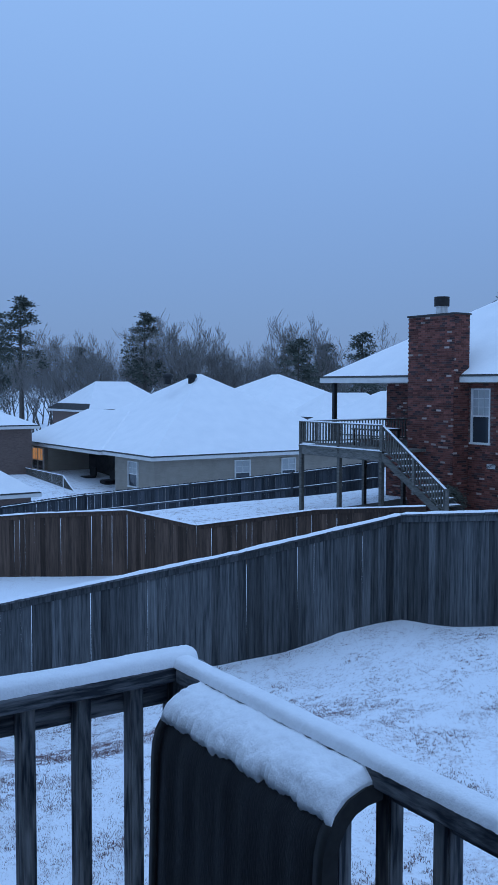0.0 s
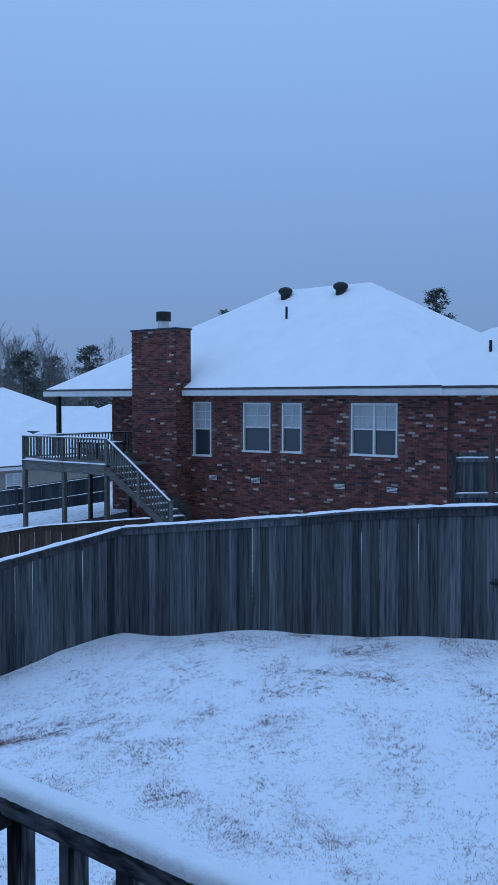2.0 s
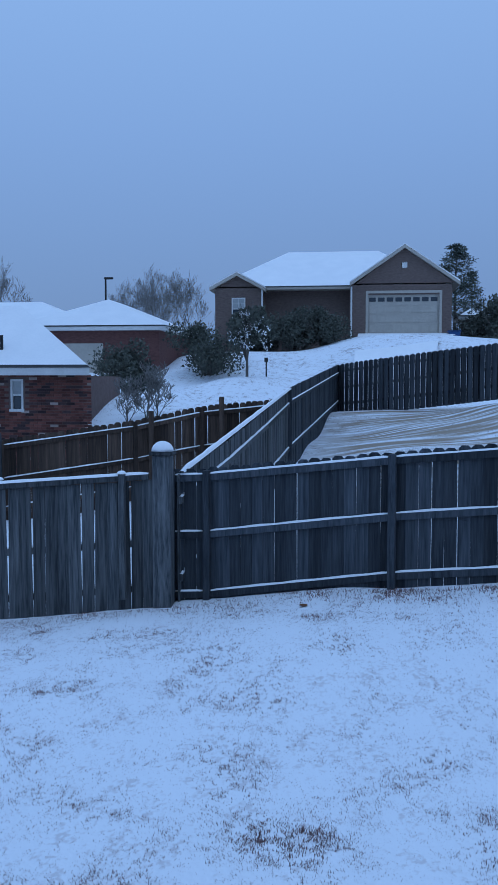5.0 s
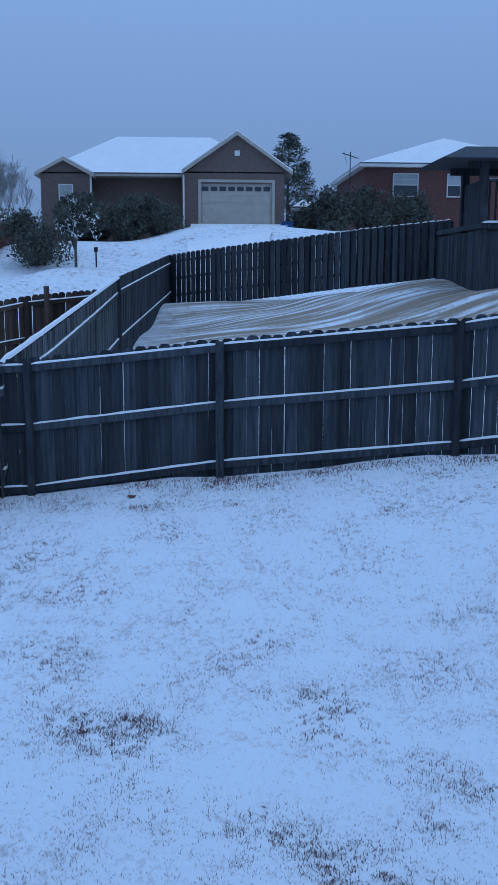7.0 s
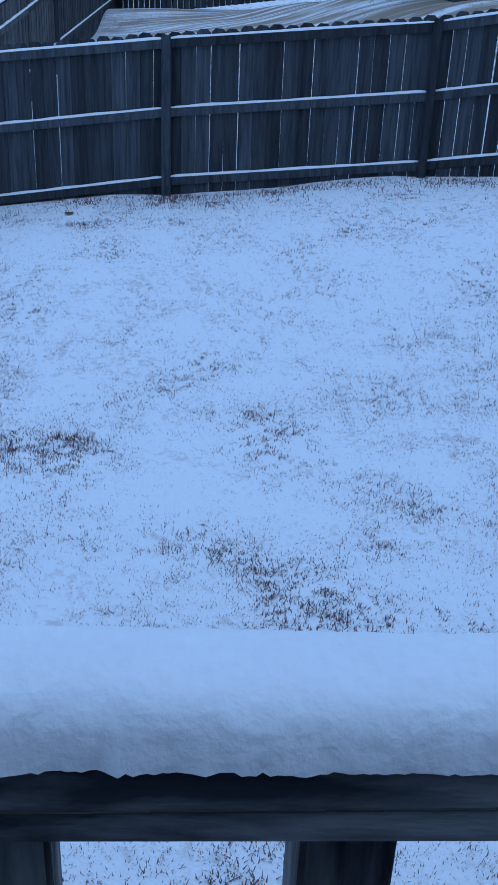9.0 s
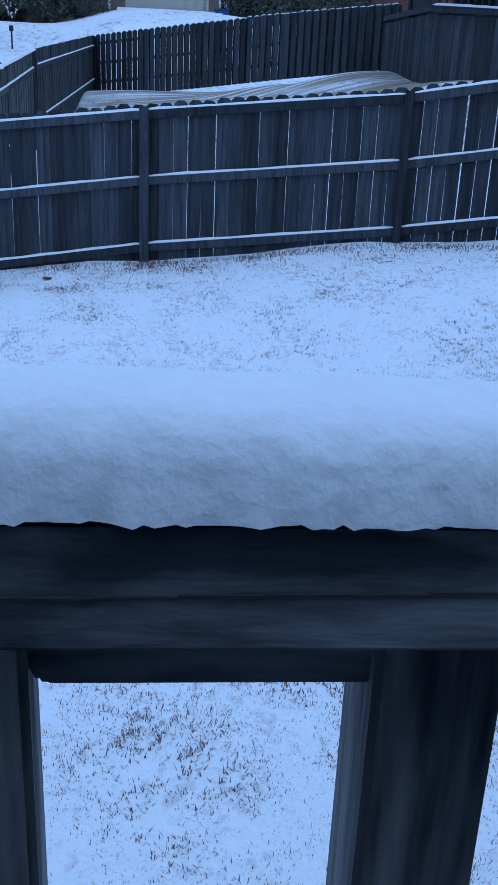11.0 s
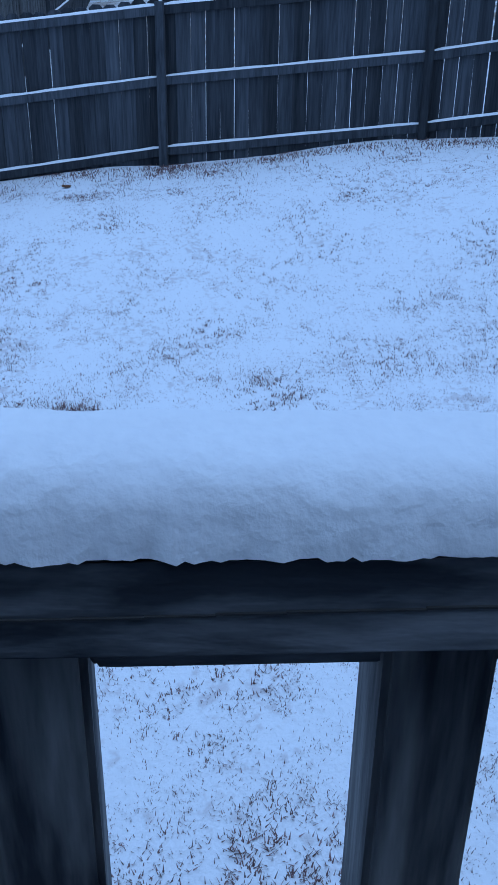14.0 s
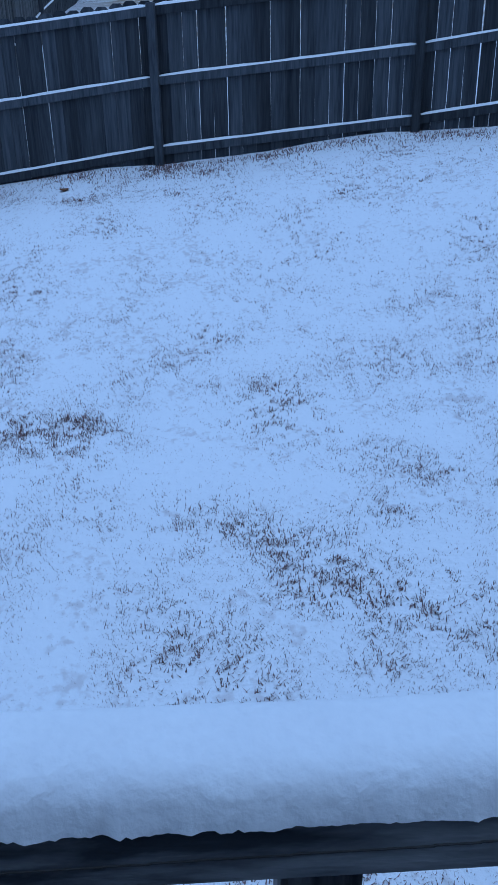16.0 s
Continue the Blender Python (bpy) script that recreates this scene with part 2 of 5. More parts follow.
def beam(a, b, w, h, bevel=0.004):
    """A straight timber from a to b, its middle line along its underside: w across, h upright."""
    a, b = Vector(a), Vector(b)
    d = b - a
    side = Vector((-d.y, d.x, 0)).normalized() * (w / 2)
    if side.length == 0:
        side = Vector((w / 2, 0, 0))
    up = Vector((0, 0, h))
    bm = bmesh.new()
    v = [bm.verts.new(p) for p in (a - side, b - side, b + side, a + side, a - side + up, b - side + up, b + side + up, a + side + up)]
    for f in ((0, 3, 2, 1), (4, 5, 6, 7), (0, 1, 5, 4), (1, 2, 6, 5), (2, 3, 7, 6), (3, 0, 4, 7)):
        bm.faces.new([v[i] for i in f])
    bmesh.ops.recalc_face_normals(bm, faces=bm.faces[:])
    if bevel:
        bmesh.ops.bevel(bm, geom=bm.edges[:], offset=bevel, segments=1, affect="EDGES")
    return bm


def snow_strip(a, b, w, h, step=0.12, rough=0.25, seed=0.0, ring=7):
    """A rounded, uneven ridge of snow lying from a to b."""
    a, b = Vector(a), Vector(b)
    d = b - a
    n = max(2, int(d.length / step))
    side = Vector((-d.y, d.x, 0)).normalized()
    bm = bmesh.new()
    rows = []
    for i in range(n + 1):
        c = a + d * (i / n)
        k = noise.noise(Vector((c.x * 3.1 + seed, c.y * 3.1, 5.0))) * rough
        end = 0.35 if i in (0, n) else 1.0
        row = []
        for j in range(ring):
            u = j / (ring - 1) * 2 - 1
            prof = (1 - abs(u) ** 2.4) ** 0.55 if abs(u) < 1 else 0.0
            edge = noise.noise(Vector((c.x * 61 + seed, c.y * 61, u * 3))) * rough * 0.07 * w
            small = noise.noise(Vector((c.x * 17 + seed, c.y * 17, u * 4))) * rough * 0.35
            zz = h * prof * (1 + k + small) * end - (0.002 if abs(u) == 1 else 0)
            row.append(bm.verts.new(c + side * (u * w / 2 + (edge if abs(u) == 1 else 0)) + Vector((0, 0, zz))))
        rows.append(row)
    for i in range(n):
        for j in range(ring - 1):
            bm.faces.new((rows[i][j], rows[i + 1][j], rows[i + 1][j + 1], rows[i][j + 1])).smooth = True
    bmesh.ops.recalc_face_normals(bm, faces=bm.faces[:])
    return bm


def snow_bank(a, b, w, h, step=0.0024, ring=17):
    """A steep-sided, flat-topped bank of snow with crumbling edges, lying from a to b."""
    a, b = Vector(a), Vector(b)
    d = b - a
    n = int(d.length / step)
    side = Vector((-d.y, d.x, 0)).normalized()
    bm = bmesh.new()
    rows = []
    for i in range(n + 1):
        c = a + d * (i / n)
        s = d.length * i / n
        k = 0.10 * noise.noise(Vector((s * 5, 1, 5))) + 0.05 * noise.noise(Vector((s * 21, 4, 5)))
        row = []
        for j in range(ring):
            u = j / (ring - 1) * 2 - 1
            u = math.copysign(abs(u) ** 0.8, u)
            prof = max(0.0, 1 - abs(u) ** 3.6) ** 0.55
            steep = abs(u) ** 6
            q = Vector((s * 70, u * 5, prof * 3))
            crumb = 0.0022 * noise.noise(q) + 0.0016 * noise.noise(q * 2.7) + 0.0009 * noise.noise(q * 6)
            out = u * w / 2 + crumb * steep * (1 if u > 0 else -1) + math.copysign(0.0018 * noise.noise(Vector((s * 9, 7, u))), u) * steep
            row.append(bm.verts.new(c + side * out + Vector((0, 0, h * prof * (1 + k) + (crumb * 0.35 if prof > 0 else -0.0004 + 0.0008 * noise.noise(Vector((s * 60, 3, u))) + 0.0012 * noise.noise(Vector((s * 310, 3, u))))))))
        rows.append(row)
    for p, q in zip(rows, rows[1:]):
        for j in range(ring - 1):
            bm.faces.new((p[j], q[j], q[j + 1], p[j + 1])).smooth = True
    for row in (rows[0], rows[-1]):
        bm.faces.new(row)
    bmesh.ops.recalc_face_normals(bm, faces=bm.faces[:])
    return bm


# ---- ground ----
SPOTS = [(1.5, 0, -2.95), (1, 6, -3.6), (1, -6, -2.6), (6.4, -0.9, -2.86), (5, 5, -3.35), (10.6, 11.2, -3.9), (7.9, 12, -4.42), (4.4, 12.9, -4.8),
         (11, 7.8, -3.45), (11.3, 4.9, -3.16), (11.6, 2.6, -2.98), (11.6, -0.4, -2.58), (10.7, -3.1, -2.18), (9, -6, -1.7), (23, 16, -4.0), (21, 19.5, -4.2),
         (21, 27, -4.75), (23, 7.3, -2.8), (11, 23.6, -5.5), (20, 42, -6.6), (30, 46, -6.6), (18.6, 7.4, -3.0), (20.9, 2, -2.3), (34, 1, -1.2),
         (26, -6.5, -0.15), (28.6, -4.4, -0.58), (32.2, -0.8, -1.0), (22, -8, -0.35), (16, -4, -1.55), (20, -4, -1.32), (28, -2, -1.3), (22, -2, -1.63), (17, 0.5, -2.4), (27, 0.8, -1.8), (16, -8, -0.7), (48, 14, 0.4), (40, 9, -0.6), (40, 5, 0.2), (53, -2.5, 2.6), (52, 7, 1.6), (59, -12, 2.7), (55, -5, 2.0),
         (90, 0, 3.0), (60, 90, -8.5), (120, 120, -8.5), (90, 40, -2.0), (10, 90, -9.0)]


def ground_height(x, y):
    total = weight = 0.0
    for sx, sy, sz in SPOTS:
        d2 = (x - sx) ** 2 + (y - sy) ** 2
        w = 1.0 / (d2 + 4.0) ** 1.9
        total, weight = total + w * sz, weight + w
    return total / weight


def lines(parts):
    out = []
    for a, b, s in parts:
        out += list(np.arange(a, b, s))
    return out


gx = lines([(-2400, -400, 400), (-400, -40, 60), (-40, -2, 4), (-2, 13, 0.25), (13, 36, 0.8), (36, 70, 2), (70, 160, 8), (160, 400, 60), (400, 2600, 400)])
gy = lines([(-2400, -400, 400), (-400, -40, 60), (-40, -9, 4), (-9, 14, 0.25), (14, 36, 1.2), (36, 70, 3), (70, 160, 8), (160, 400, 60), (400, 2600, 400)])
gv, gf = [], []
for x in gx:
    for y in gy:
        near = -2 < x < 14 and -9 < y < 14
        lump = 0.018 * noise.noise(Vector((x * 1.7, y * 1.7, 0))) + 0.012 * noise.noise(Vector((x * 5, y * 5, 2))) if near else 0.0
        gv.append((float(x), float(y), ground_height(x, y) + lump))
ny = len(gy)
for i in range(len(gx) - 1):
    for j in range(ny - 1):
        k = i * ny + j
        gf.append((k, k + ny, k + ny + 1, k + 1))
tagged(new("ground", mesh_of("ground", gv, gf, M_GROUND, True)), "sloping lawn under thin patchy snow", "ground", kind="structure")


# ---- fences ----
def picket_mesh(name, mat, ear=True, w=0.1385, th=0.018):
    """One board a metre high, dog-eared or square at the top."""
    h = w / 2
    top = [(h, 0.981), (h * 0.5, 1.0), (-h * 0.5, 1.0), (-h, 0.981)] if ear else [(h, 1.0), (-h, 1.0)]
    out = [(-h, 0.0), (h, 0.0)] + top
    n = len(out)
    v = [(x, -th / 2, z) for x, z in out] + [(x, th / 2, z) for x, z in out]
    f = [tuple(range(n)), tuple(range(2 * n - 1, n - 1, -1))] + [(i, i + n, (i + 1) % n + n, (i + 1) % n) for i in range(n)]
    return mesh_of(name, v, [tuple(reversed(q)) for q in f], mat)


def fence(label, runs, mat, rail_side, ear=True, capped=False, posts=True, rails=(0.12, 0.5, 0.9), pitch=0.1405, lean=0.25, gap=0.07, snow=True, group="garden fences", alternate=0.0, dusted=False):
    """Boards, rails, posts and their snow along (x, y, ground, top) stations. rail_side: +1 has rails left of the way, -1 right."""
    f = thing("fence", label, "fence", group)
    board = picket_mesh("picket", mat, ear)
    rnd = random.Random(len(label) + int(runs[0][0] * 10))
    dust = []
    for (ax, ay, ab, at), (bx, by, bb, bt) in zip(runs, runs[1:]):
        d = Vector((bx - ax, by - ay, 0))
        ang = math.atan2(d.y, d.x)
        nrm = Vector((-d.y, d.x, 0)).normalized() * rail_side
        n = max(1, int(d.length / pitch))
        for i in range(n):
            u = (i + 0.5) / n
            c = Vector((ax, ay, 0)) + d * u + nrm * ((0.004 if i % 2 else -0.002) + rnd.uniform(-0.002, 0.002))
            zb, zt = ab + (bb - ab) * u - 0.2, at + (bt - at) * u + rnd.uniform(-0.012, 0.008)
            if alternate:
                c += nrm * (alternate if i % 2 else -alternate)
            m = Matrix.Translation((c.x, c.y, zb)) @ Matrix.Rotation(ang, 4, "Z") @ Matrix.Rotation(radians(rnd.uniform(-lean, lean)), 4, "Y") @ Matrix.Diagonal((d.length / n / 0.1385 * (rnd.uniform(0.945, 0.98) if rnd.random() < gap else rnd.uniform(0.992, 1.004)) * (1.36 if alternate else 1.0), 1, zt - zb, 1))
            piece("picket", board, f, m)
            if dusted:
                w2 = d.normalized() * 0.05
                for off in (-1, 0, 1):
                    q = c + w2 * off * 0.5 + Vector((0, 0, zt + 0.004))
                    dust += [q - w2 * 0.5 - nrm.normalized() * 0.012, q + w2 * 0.5 - nrm.normalized() * 0.012, q + w2 * 0.5 + nrm.normalized() * 0.012, q - w2 * 0.5 + nrm.normalized() * 0.012, q + Vector((0, 0, 0.028 + rnd.uniform(-0.01, 0.01)))]
        for k, r in enumerate(rails):
            a = Vector((ax, ay, ab + (at - ab) * r)) + nrm * 0.03
            b = Vector((bx, by, bb + (bt - bb) * r)) + nrm * 0.03
            part("rail", beam(a - Vector((0, 0, 0.045)), b - Vector((0, 0, 0.045)), 0.04, 0.09), mat, f)
            if snow and not capped:
                part("snow", snow_strip(a + Vector((0, 0, 0.045)), b + Vector((0, 0, 0.045)), 0.042, 0.022, seed=k * 3.0, rough=0.5), M_SNOW, f, "thin ridge of snow on the rail")
        if capped:
            za, zb2 = Vector((ax, ay, at)), Vector((bx, by, bt))
            part("cap_board", beam(za, zb2, 0.14, 0.035), mat, f)
            part("trim_board", beam(za - nrm * -0.028 - Vector((0, 0, 0.1)), zb2 - nrm * -0.028 - Vector((0, 0, 0.1)), 0.02, 0.098), mat, f)
            part("snow", snow_strip(za + Vector((0, 0, 0.034)), zb2 + Vector((0, 0, 0.034)), 0.14, 0.03, seed=2.0, rough=0.6), M_SNOW, f, "ridge of snow on the cap board")
    if dust:
        faces = [(k + i, k + (i + 1) % 4, k + 4) for k in range(0, len(dust), 5) for i in range(4)]
        tagged(new("snow", mesh_of("snow", [tuple(q) for q in dust], faces, M_SNOW)), "dabs of snow on the board tops", kind="stuff").parent = f
    if posts:
        for k, (x, y, zb, zt) in enumerate(runs):
            p, q = runs[max(0, k - 1)], runs[min(len(runs) - 1, k + 1)]
            way = Vector((q[0] - p[0], q[1] - p[1], 0)).normalized()
            at = Vector((x, y, 0)) + Vector((-way.y, way.x, 0)) * rail_side * 0.058
            part("post", cube((-0.045, -0.045, zb - 0.2), (0.045, 0.045, zt - 0.03), 0.006), mat, f).matrix_basis = Matrix.Translation(at) @ Matrix.Rotation(math.atan2(way.y, way.x), 4, "Z")
    return f


# our back fence, seen from its smooth face, with a snow-covered cap board
fence("weathered grey board fence with a snowy cap board", [(2.6, 13.32, -5.0, -3.42), (4.4, 12.86, -4.75, -3.17), (7.86, 11.97, -4.42, -2.66), (10.62, 11.25, -3.9, -2.19)], M_FENCE, -1, ear=False, capped=True, posts=False, rails=())
fence("weathered grey board fence with a snowy cap board", [(10.62, 11.25, -3.9, -2.19), (11.0, 7.84, -3.45, -1.76), (11.08, 7.18, -3.37, -1.66), (11.24, 5.78, -3.23, -1.5), (11.33, 4.96, -3.15, -1.43)], M_FENCE, -1, ear=False, capped=True, posts=False, rails=())
# the gate panel between the fence and the capped post
gate = fence("weathered grey board gate with a snowy top rail", [(11.33, 4.93, -3.12, -1.47), (11.6, 2.6, -2.93, -1.32)], M_FENCE, 1, ear=False, posts=False, rails=(0.14, 0.5), pitch=0.15, lean=0.7, gap=0.4)
gate["category"] = "gate"
part("top_rail", beam((11.31, 4.93, -1.47), (11.58, 2.68, -1.32), 0.10, 0.07), M_FENCE, gate)
part("snow", snow_strip((11.31, 4.93, -1.4), (11.58, 2.68, -1.25), 0.10, 0.03, seed=7.0), M_SNOW, gate, "ridge of snow on the gate")
bm = cube((11.26, 4.92, -2.42), (11.30, 5.06, -2.39), 0.004)
box(bm, (11.25, 4.96, -2.44), (11.28, 4.98, -2.34))
part("latch", bm, M_DARKMETAL, gate, "black metal gate latch")
post = thing("gate_post", "thick grey timber post with a snow-covered cap", "post")
part("shaft", cube((11.55, 2.40, -3.2), (11.78, 2.63, -1.02), 0.008), M_FENCE, post)
bm = cube((11.52, 2.37, -1.02), (11.81, 2.66, -0.97), 0.008)
part("cap", bm, M_FENCE, post)
bm = bmesh.new()
bmesh.ops.create_uvsphere(bm, u_segments=20, v_segments=10, radius=0.155)
for v in bm.verts:
    v.co = Vector((11.67 + v.co.x * 0.92, 2.52 + v.co.y * 0.92, -0.972 + max(0, v.co.z) * 0.85))
for f in bm.faces:
    f.smooth = True
part("snow", bm, M_SNOW, post, "rounded lump of snow")
# small snow caps on the gate's uprights
for gy2, gz in ((4.6, -1.34), (3.0, -1.24)):
    bm = bmesh.new()
    bmesh.ops.create_uvsphere(bm, u_segments=12, v_segments=8, radius=0.06)
    for v in bm.verts:
        v.co = Vector((11.46 + v.co.x, gy2 + v.co.y, gz + max(-0.01, v.co.z) * 0.6))
    st = thing("fence_stake", "short fence upright topped with snow", "post", "fence uprights")
    part("shaft", cube((11.43, gy2 - 0.04, gz - 1.6), (11.51, gy2 + 0.04, gz), 0.004), M_FENCE, st)
    part("snow", bm, M_SNOW, st)

# the back fence to the right of the post, framing towards us
fence("dark dog-eared board fence with snow on its rails", [(11.9, 2.45, -2.93, -1.22), (11.93, 1.98, -2.92, -1.2), (11.38, -0.36, -2.5, -0.925), (10.78, -3.04, -2.17, -0.655), (9.9, -5.4, -1.75, -0.22), (8.9, -7.6, -1.4, 0.15)], M_FENCE_DARK, -1, rails=(0.045, 0.5, 0.93), pitch=0.147, gap=0.65)
# side fence that climbs away from the gate post, then the shadow-box fence
side_fence = fence("weathered grey side fence climbing away under snow", [(11.8, 2.35, -2.95, -1.28), (14.5, 2.1, -2.6, -1.0), (18.0, 1.87, -2.2, -0.62), (21.2, 1.72, -1.95, -0.28)], M_FENCE, -1, ear=True, posts=False, rails=(0.2, 0.8))
part("snow", snow_strip((11.8, 2.3, -1.25), (21.2, 1.67, -0.25), 0.08, 0.05, step=0.3), M_SNOW, side_fence, "ridge of snow on the fence top")
fence("smooth grey side fence of the upper garden", [(21.2, 1.72, -1.95, -0.24), (34.2, 0.97, -1.15, 0.54)], M_FENCE_DARK, -1, posts=True, rails=(0.2, 0.8))
fence("dark shadow-box fence with gapped boards", [(34.2, 0.97, -1.15, 0.54), (32.6, -0.55, -0.95, 0.72), (30.6, -2.6, -0.65, 0.94), (28.6, -4.5, -0.35, 1.13), (26.2, -7.0, 0.0, 1.34)], M_FENCE_DARK, 1, rails=(0.15, 0.5, 0.85), pitch=0.118, alternate=0.034, snow=False, dusted=True)

# fences beyond
fence("leaning brown board fence with framing and snowy rails", [(18.6, 7.46, -3.0, -1.28), (19.7, 4.9, -2.65, -0.92), (20.3, 3.55, -2.45, -0.62), (20.9, 1.97, -2.3, -0.47)], M_FENCE_BROWN, -1, rails=(0.15, 0.5, 0.9), lean=0.6, gap=0.12)
fence("grey gate panel beside the brick house", [(17.5, 8.75, -3.1, -1.12), (18.2, 7.35, -3.0, -1.1)], M_FENCE, -1, ear=False, rails=(0.2, 0.55, 0.92))
for px, py, pz in ((19.75, 4.55, -0.72), (20.3, 3.1, -0.42), (17.45, 7.9, -0.75)):
    st = thing("fence_post", "bare timber post standing above the boards", "post", "fence posts")
    part("shaft", cube((px - 0.05, py - 0.05, pz - 2.4), (px + 0.05, py + 0.05, pz), 0.006), M_FENCE_BROWN, st)
fence("sagging brown board fence under a line of snow", [(5.5, 26.6, -5.75, -3.9), (9.6, 25.1, -5.55, -3.68), (11.9, 23.9, -5.45, -3.62)], M_FENCE_BROWN, -1, ear=False, capped=True, posts=False, rails=(), lean=0.35, gap=0.02)
fence("sagging brown board fence under a line of snow", [(11.9, 23.9, -5.45, -3.62), (13.2, 22.2, -5.2, -3.95), (16.2, 20.6, -4.9, -3.55), (18.2, 18.3, -4.4, -3.35)], M_FENCE_BROWN, -1, ear=False, capped=True, posts=False, rails=(), lean=0.4, gap=0.02)
fence("dark board fence round the tan house's garden", [(8.6, 41.5, -7.6, -6.0), (14.0, 41.0, -7.2, -5.45), (17.5, 39.6, -6.7, -4.98), (22.0, 37.6, -6.2, -4.55), (26.2, 35.2, -5.7, -4.05), (30.2, 33.6, -5.3, -3.6)], M_FENCE_DARK, -1, rails=(0.08, 0.5, 0.93), pitch=0.16)

# ---- our deck ----
deck = thing("deck", "weathered wooden deck", "deck", kind="structure")
plank = cube((-2.6, -0.068, -1.76), (1.2, 0.068, -1.725), 0.004)
plank_me = bpy.data.meshes.new("plank")
plank.to_mesh(plank_me)
plank.free()
plank_me.materials.append(M_RAILX)
for i in range(40):
    piece("plank", plank_me, deck, pose(0, 2.2 - 0.145 * i, 0))
for px in (-2.2, 1.1):
    for py in (2.05, -1.0, -3.4):
        part("support", cube((px - 0.07, py - 0.07, -4.2), (px + 0.07, py + 0.07, -1.76), 0.005), M_BALUSTER, deck)
CAP, TOP = 0.140, -0.770
baluster_bm = cube((-0.0185, -0.0205, -1.62), (0.0185, 0.0205, -0.806), 0.003)
for v in baluster_bm.verts:
    v.co.x += 0.003 * noise.noise(Vector((v.co.z * 3, 1, 0)))
baluster_me = bpy.data.meshes.new("baluster")
baluster_bm.to_mesh(baluster_me)
baluster_bm.free()
baluster_me.materials.append(M_BALUSTER)


def worn_board(a, b, seed):
    """A sawn board with rounded, slightly wavy arrises, long along its longest side."""
    bm = cube(a, b)
    long_axis = max(range(3), key=lambda k: abs(b[k] - a[k]))
    edges = [e for e in bm.edges if abs((e.verts[0].co - e.verts[1].co)[long_axis]) > 0.5]
    bmesh.ops.subdivide_edges(bm, edges=edges, cuts=60, use_grid_fill=True)
    for v in bm.verts:
        v.co += Vector((0, 0, 0.0012 * noise.noise(v.co * 4 + Vector((seed, 0, 0)))))
    sharp = [e for e in bm.edges if len(e.link_faces) == 2 and e.calc_face_angle(0) > 0.8]
    bmesh.ops.bevel(bm, geom=sharp, offset=0.0018, segments=2, affect="EDGES")
    return bm


rail_r = thing("deck_railing", "weathered wooden deck railing under a bank of snow", "railing", "deck railings")
part("cap_rail", worn_board((1.13, -2.6, TOP - 0.036), (1.192, 2.06, TOP), 1), M_RAIL, rail_r)
bm = worn_board((1.172, -2.6, -0.846), (1.190, -0.158, TOP - 0.037), 2)
for v in bm.verts:
    if v.co.y > -0.215:
        v.co.y += 0.03 * noise.noise(Vector((3, v.co.x * 90, v.co.z * 90))) + 0.25 * max(0.0, v.co.z + 0.84)
part("sub_rail", bm, M_RAIL, rail_r, "broken, splintered board under the cap")
part("sub_rail", worn_board((1.172, -0.15, -0.840), (1.190, 2.05, TOP - 0.037), 3), M_RAIL, rail_r)
bm = bmesh.new()
for i in range(26):
    ya, zc = -0.10 - 0.02 * i, -0.7915 + 0.0003 * i + 0.0006 * noise.noise(Vector((i * 0.45, 3, 1)))
    box(bm, (1.1292, ya - 0.0203, zc), (1.1306, ya, zc + 0.0006 + 0.0003 * noise.noise(Vector((i * 0.7, 0, 1)))))
part("crack", bm, M_DARKTRIM, rail_r, "long drying crack in the wood")
part("bottom_rail", beam((1.2, -2.6, -1.66), (1.2, 2.05, -1.66), 0.09, 0.038), M_RAIL, rail_r)
for i in range(-15, 16):
    y = -0.281 + 0.148 * i
    if -2.55 < y < 2.0:
        piece("baluster", baluster_me, rail_r, pose(1.184, y - (0.006 if i > 0 else 0.0), 0, 0.1 * math.sin(i * 2.3), 0, 1.5 * math.sin(i * 1.7)))
snow_r = thing("railing_snow", "thick soft bank of fresh snow on the railing", "snow", "snow on railings")
part("bank", snow_bank((1.1585, -2.6, TOP), (1.1585, 2.13, TOP), 0.061, 0.0240), M_SNOW, snow_r)
rail_l = thing("deck_railing", "weathered wooden deck railing under a bank of snow", "railing", "deck railings")
part("cap_rail", worn_board((-2.6, 2.063, TOP - 0.036), (1.222, 2.155, TOP), 4), M_RAILX, rail_l)
part("sub_rail", worn_board((-2.6, 2.14, -0.885), (1.2, 2.176, TOP - 0.037), 5), M_RAILX, rail_l)
part("bottom_rail", beam((-2.6, 2.13, -1.66), (1.2, 2.13, -1.66), 0.09, 0.038), M_RAILX, rail_l)
for i in range(26):
    piece("baluster", baluster_me, rail_l, pose(1.04 - 0.14 * i, 2.115, 0, 0, 0.3 * math.sin(i * 3.1), 2 * math.sin(i)))
part("corner_post", cube((1.15, 2.08, -3.5), (1.24, 2.17, TOP - 0.037), 0.005), M_BALUSTER, rail_l)
snow_l = thing("railing_snow", "thick soft bank of fresh snow on the railing", "snow", "snow on railings")
part("bank", snow_bank((-2.6, 2.109, TOP + 0.001), (1.2, 2.109, TOP + 0.001), 0.088, 0.032, step=0.008), M_SNOW, snow_l)

# the black furniture that stands against the railing: a bent back with a rolled top edge, snow lying on it
back = thing("chair_back", "black curved bench back with snow along its top", "bench")
prof = [(0.985, -1.72), (1.0, -1.4), (1.009, -1.1), (1.012, -0.95), (1.015, -0.905), (1.024, -0.872), (1.044, -0.841), (1.072, -0.817), (1.110, -0.804), (1.150, -0.801)]


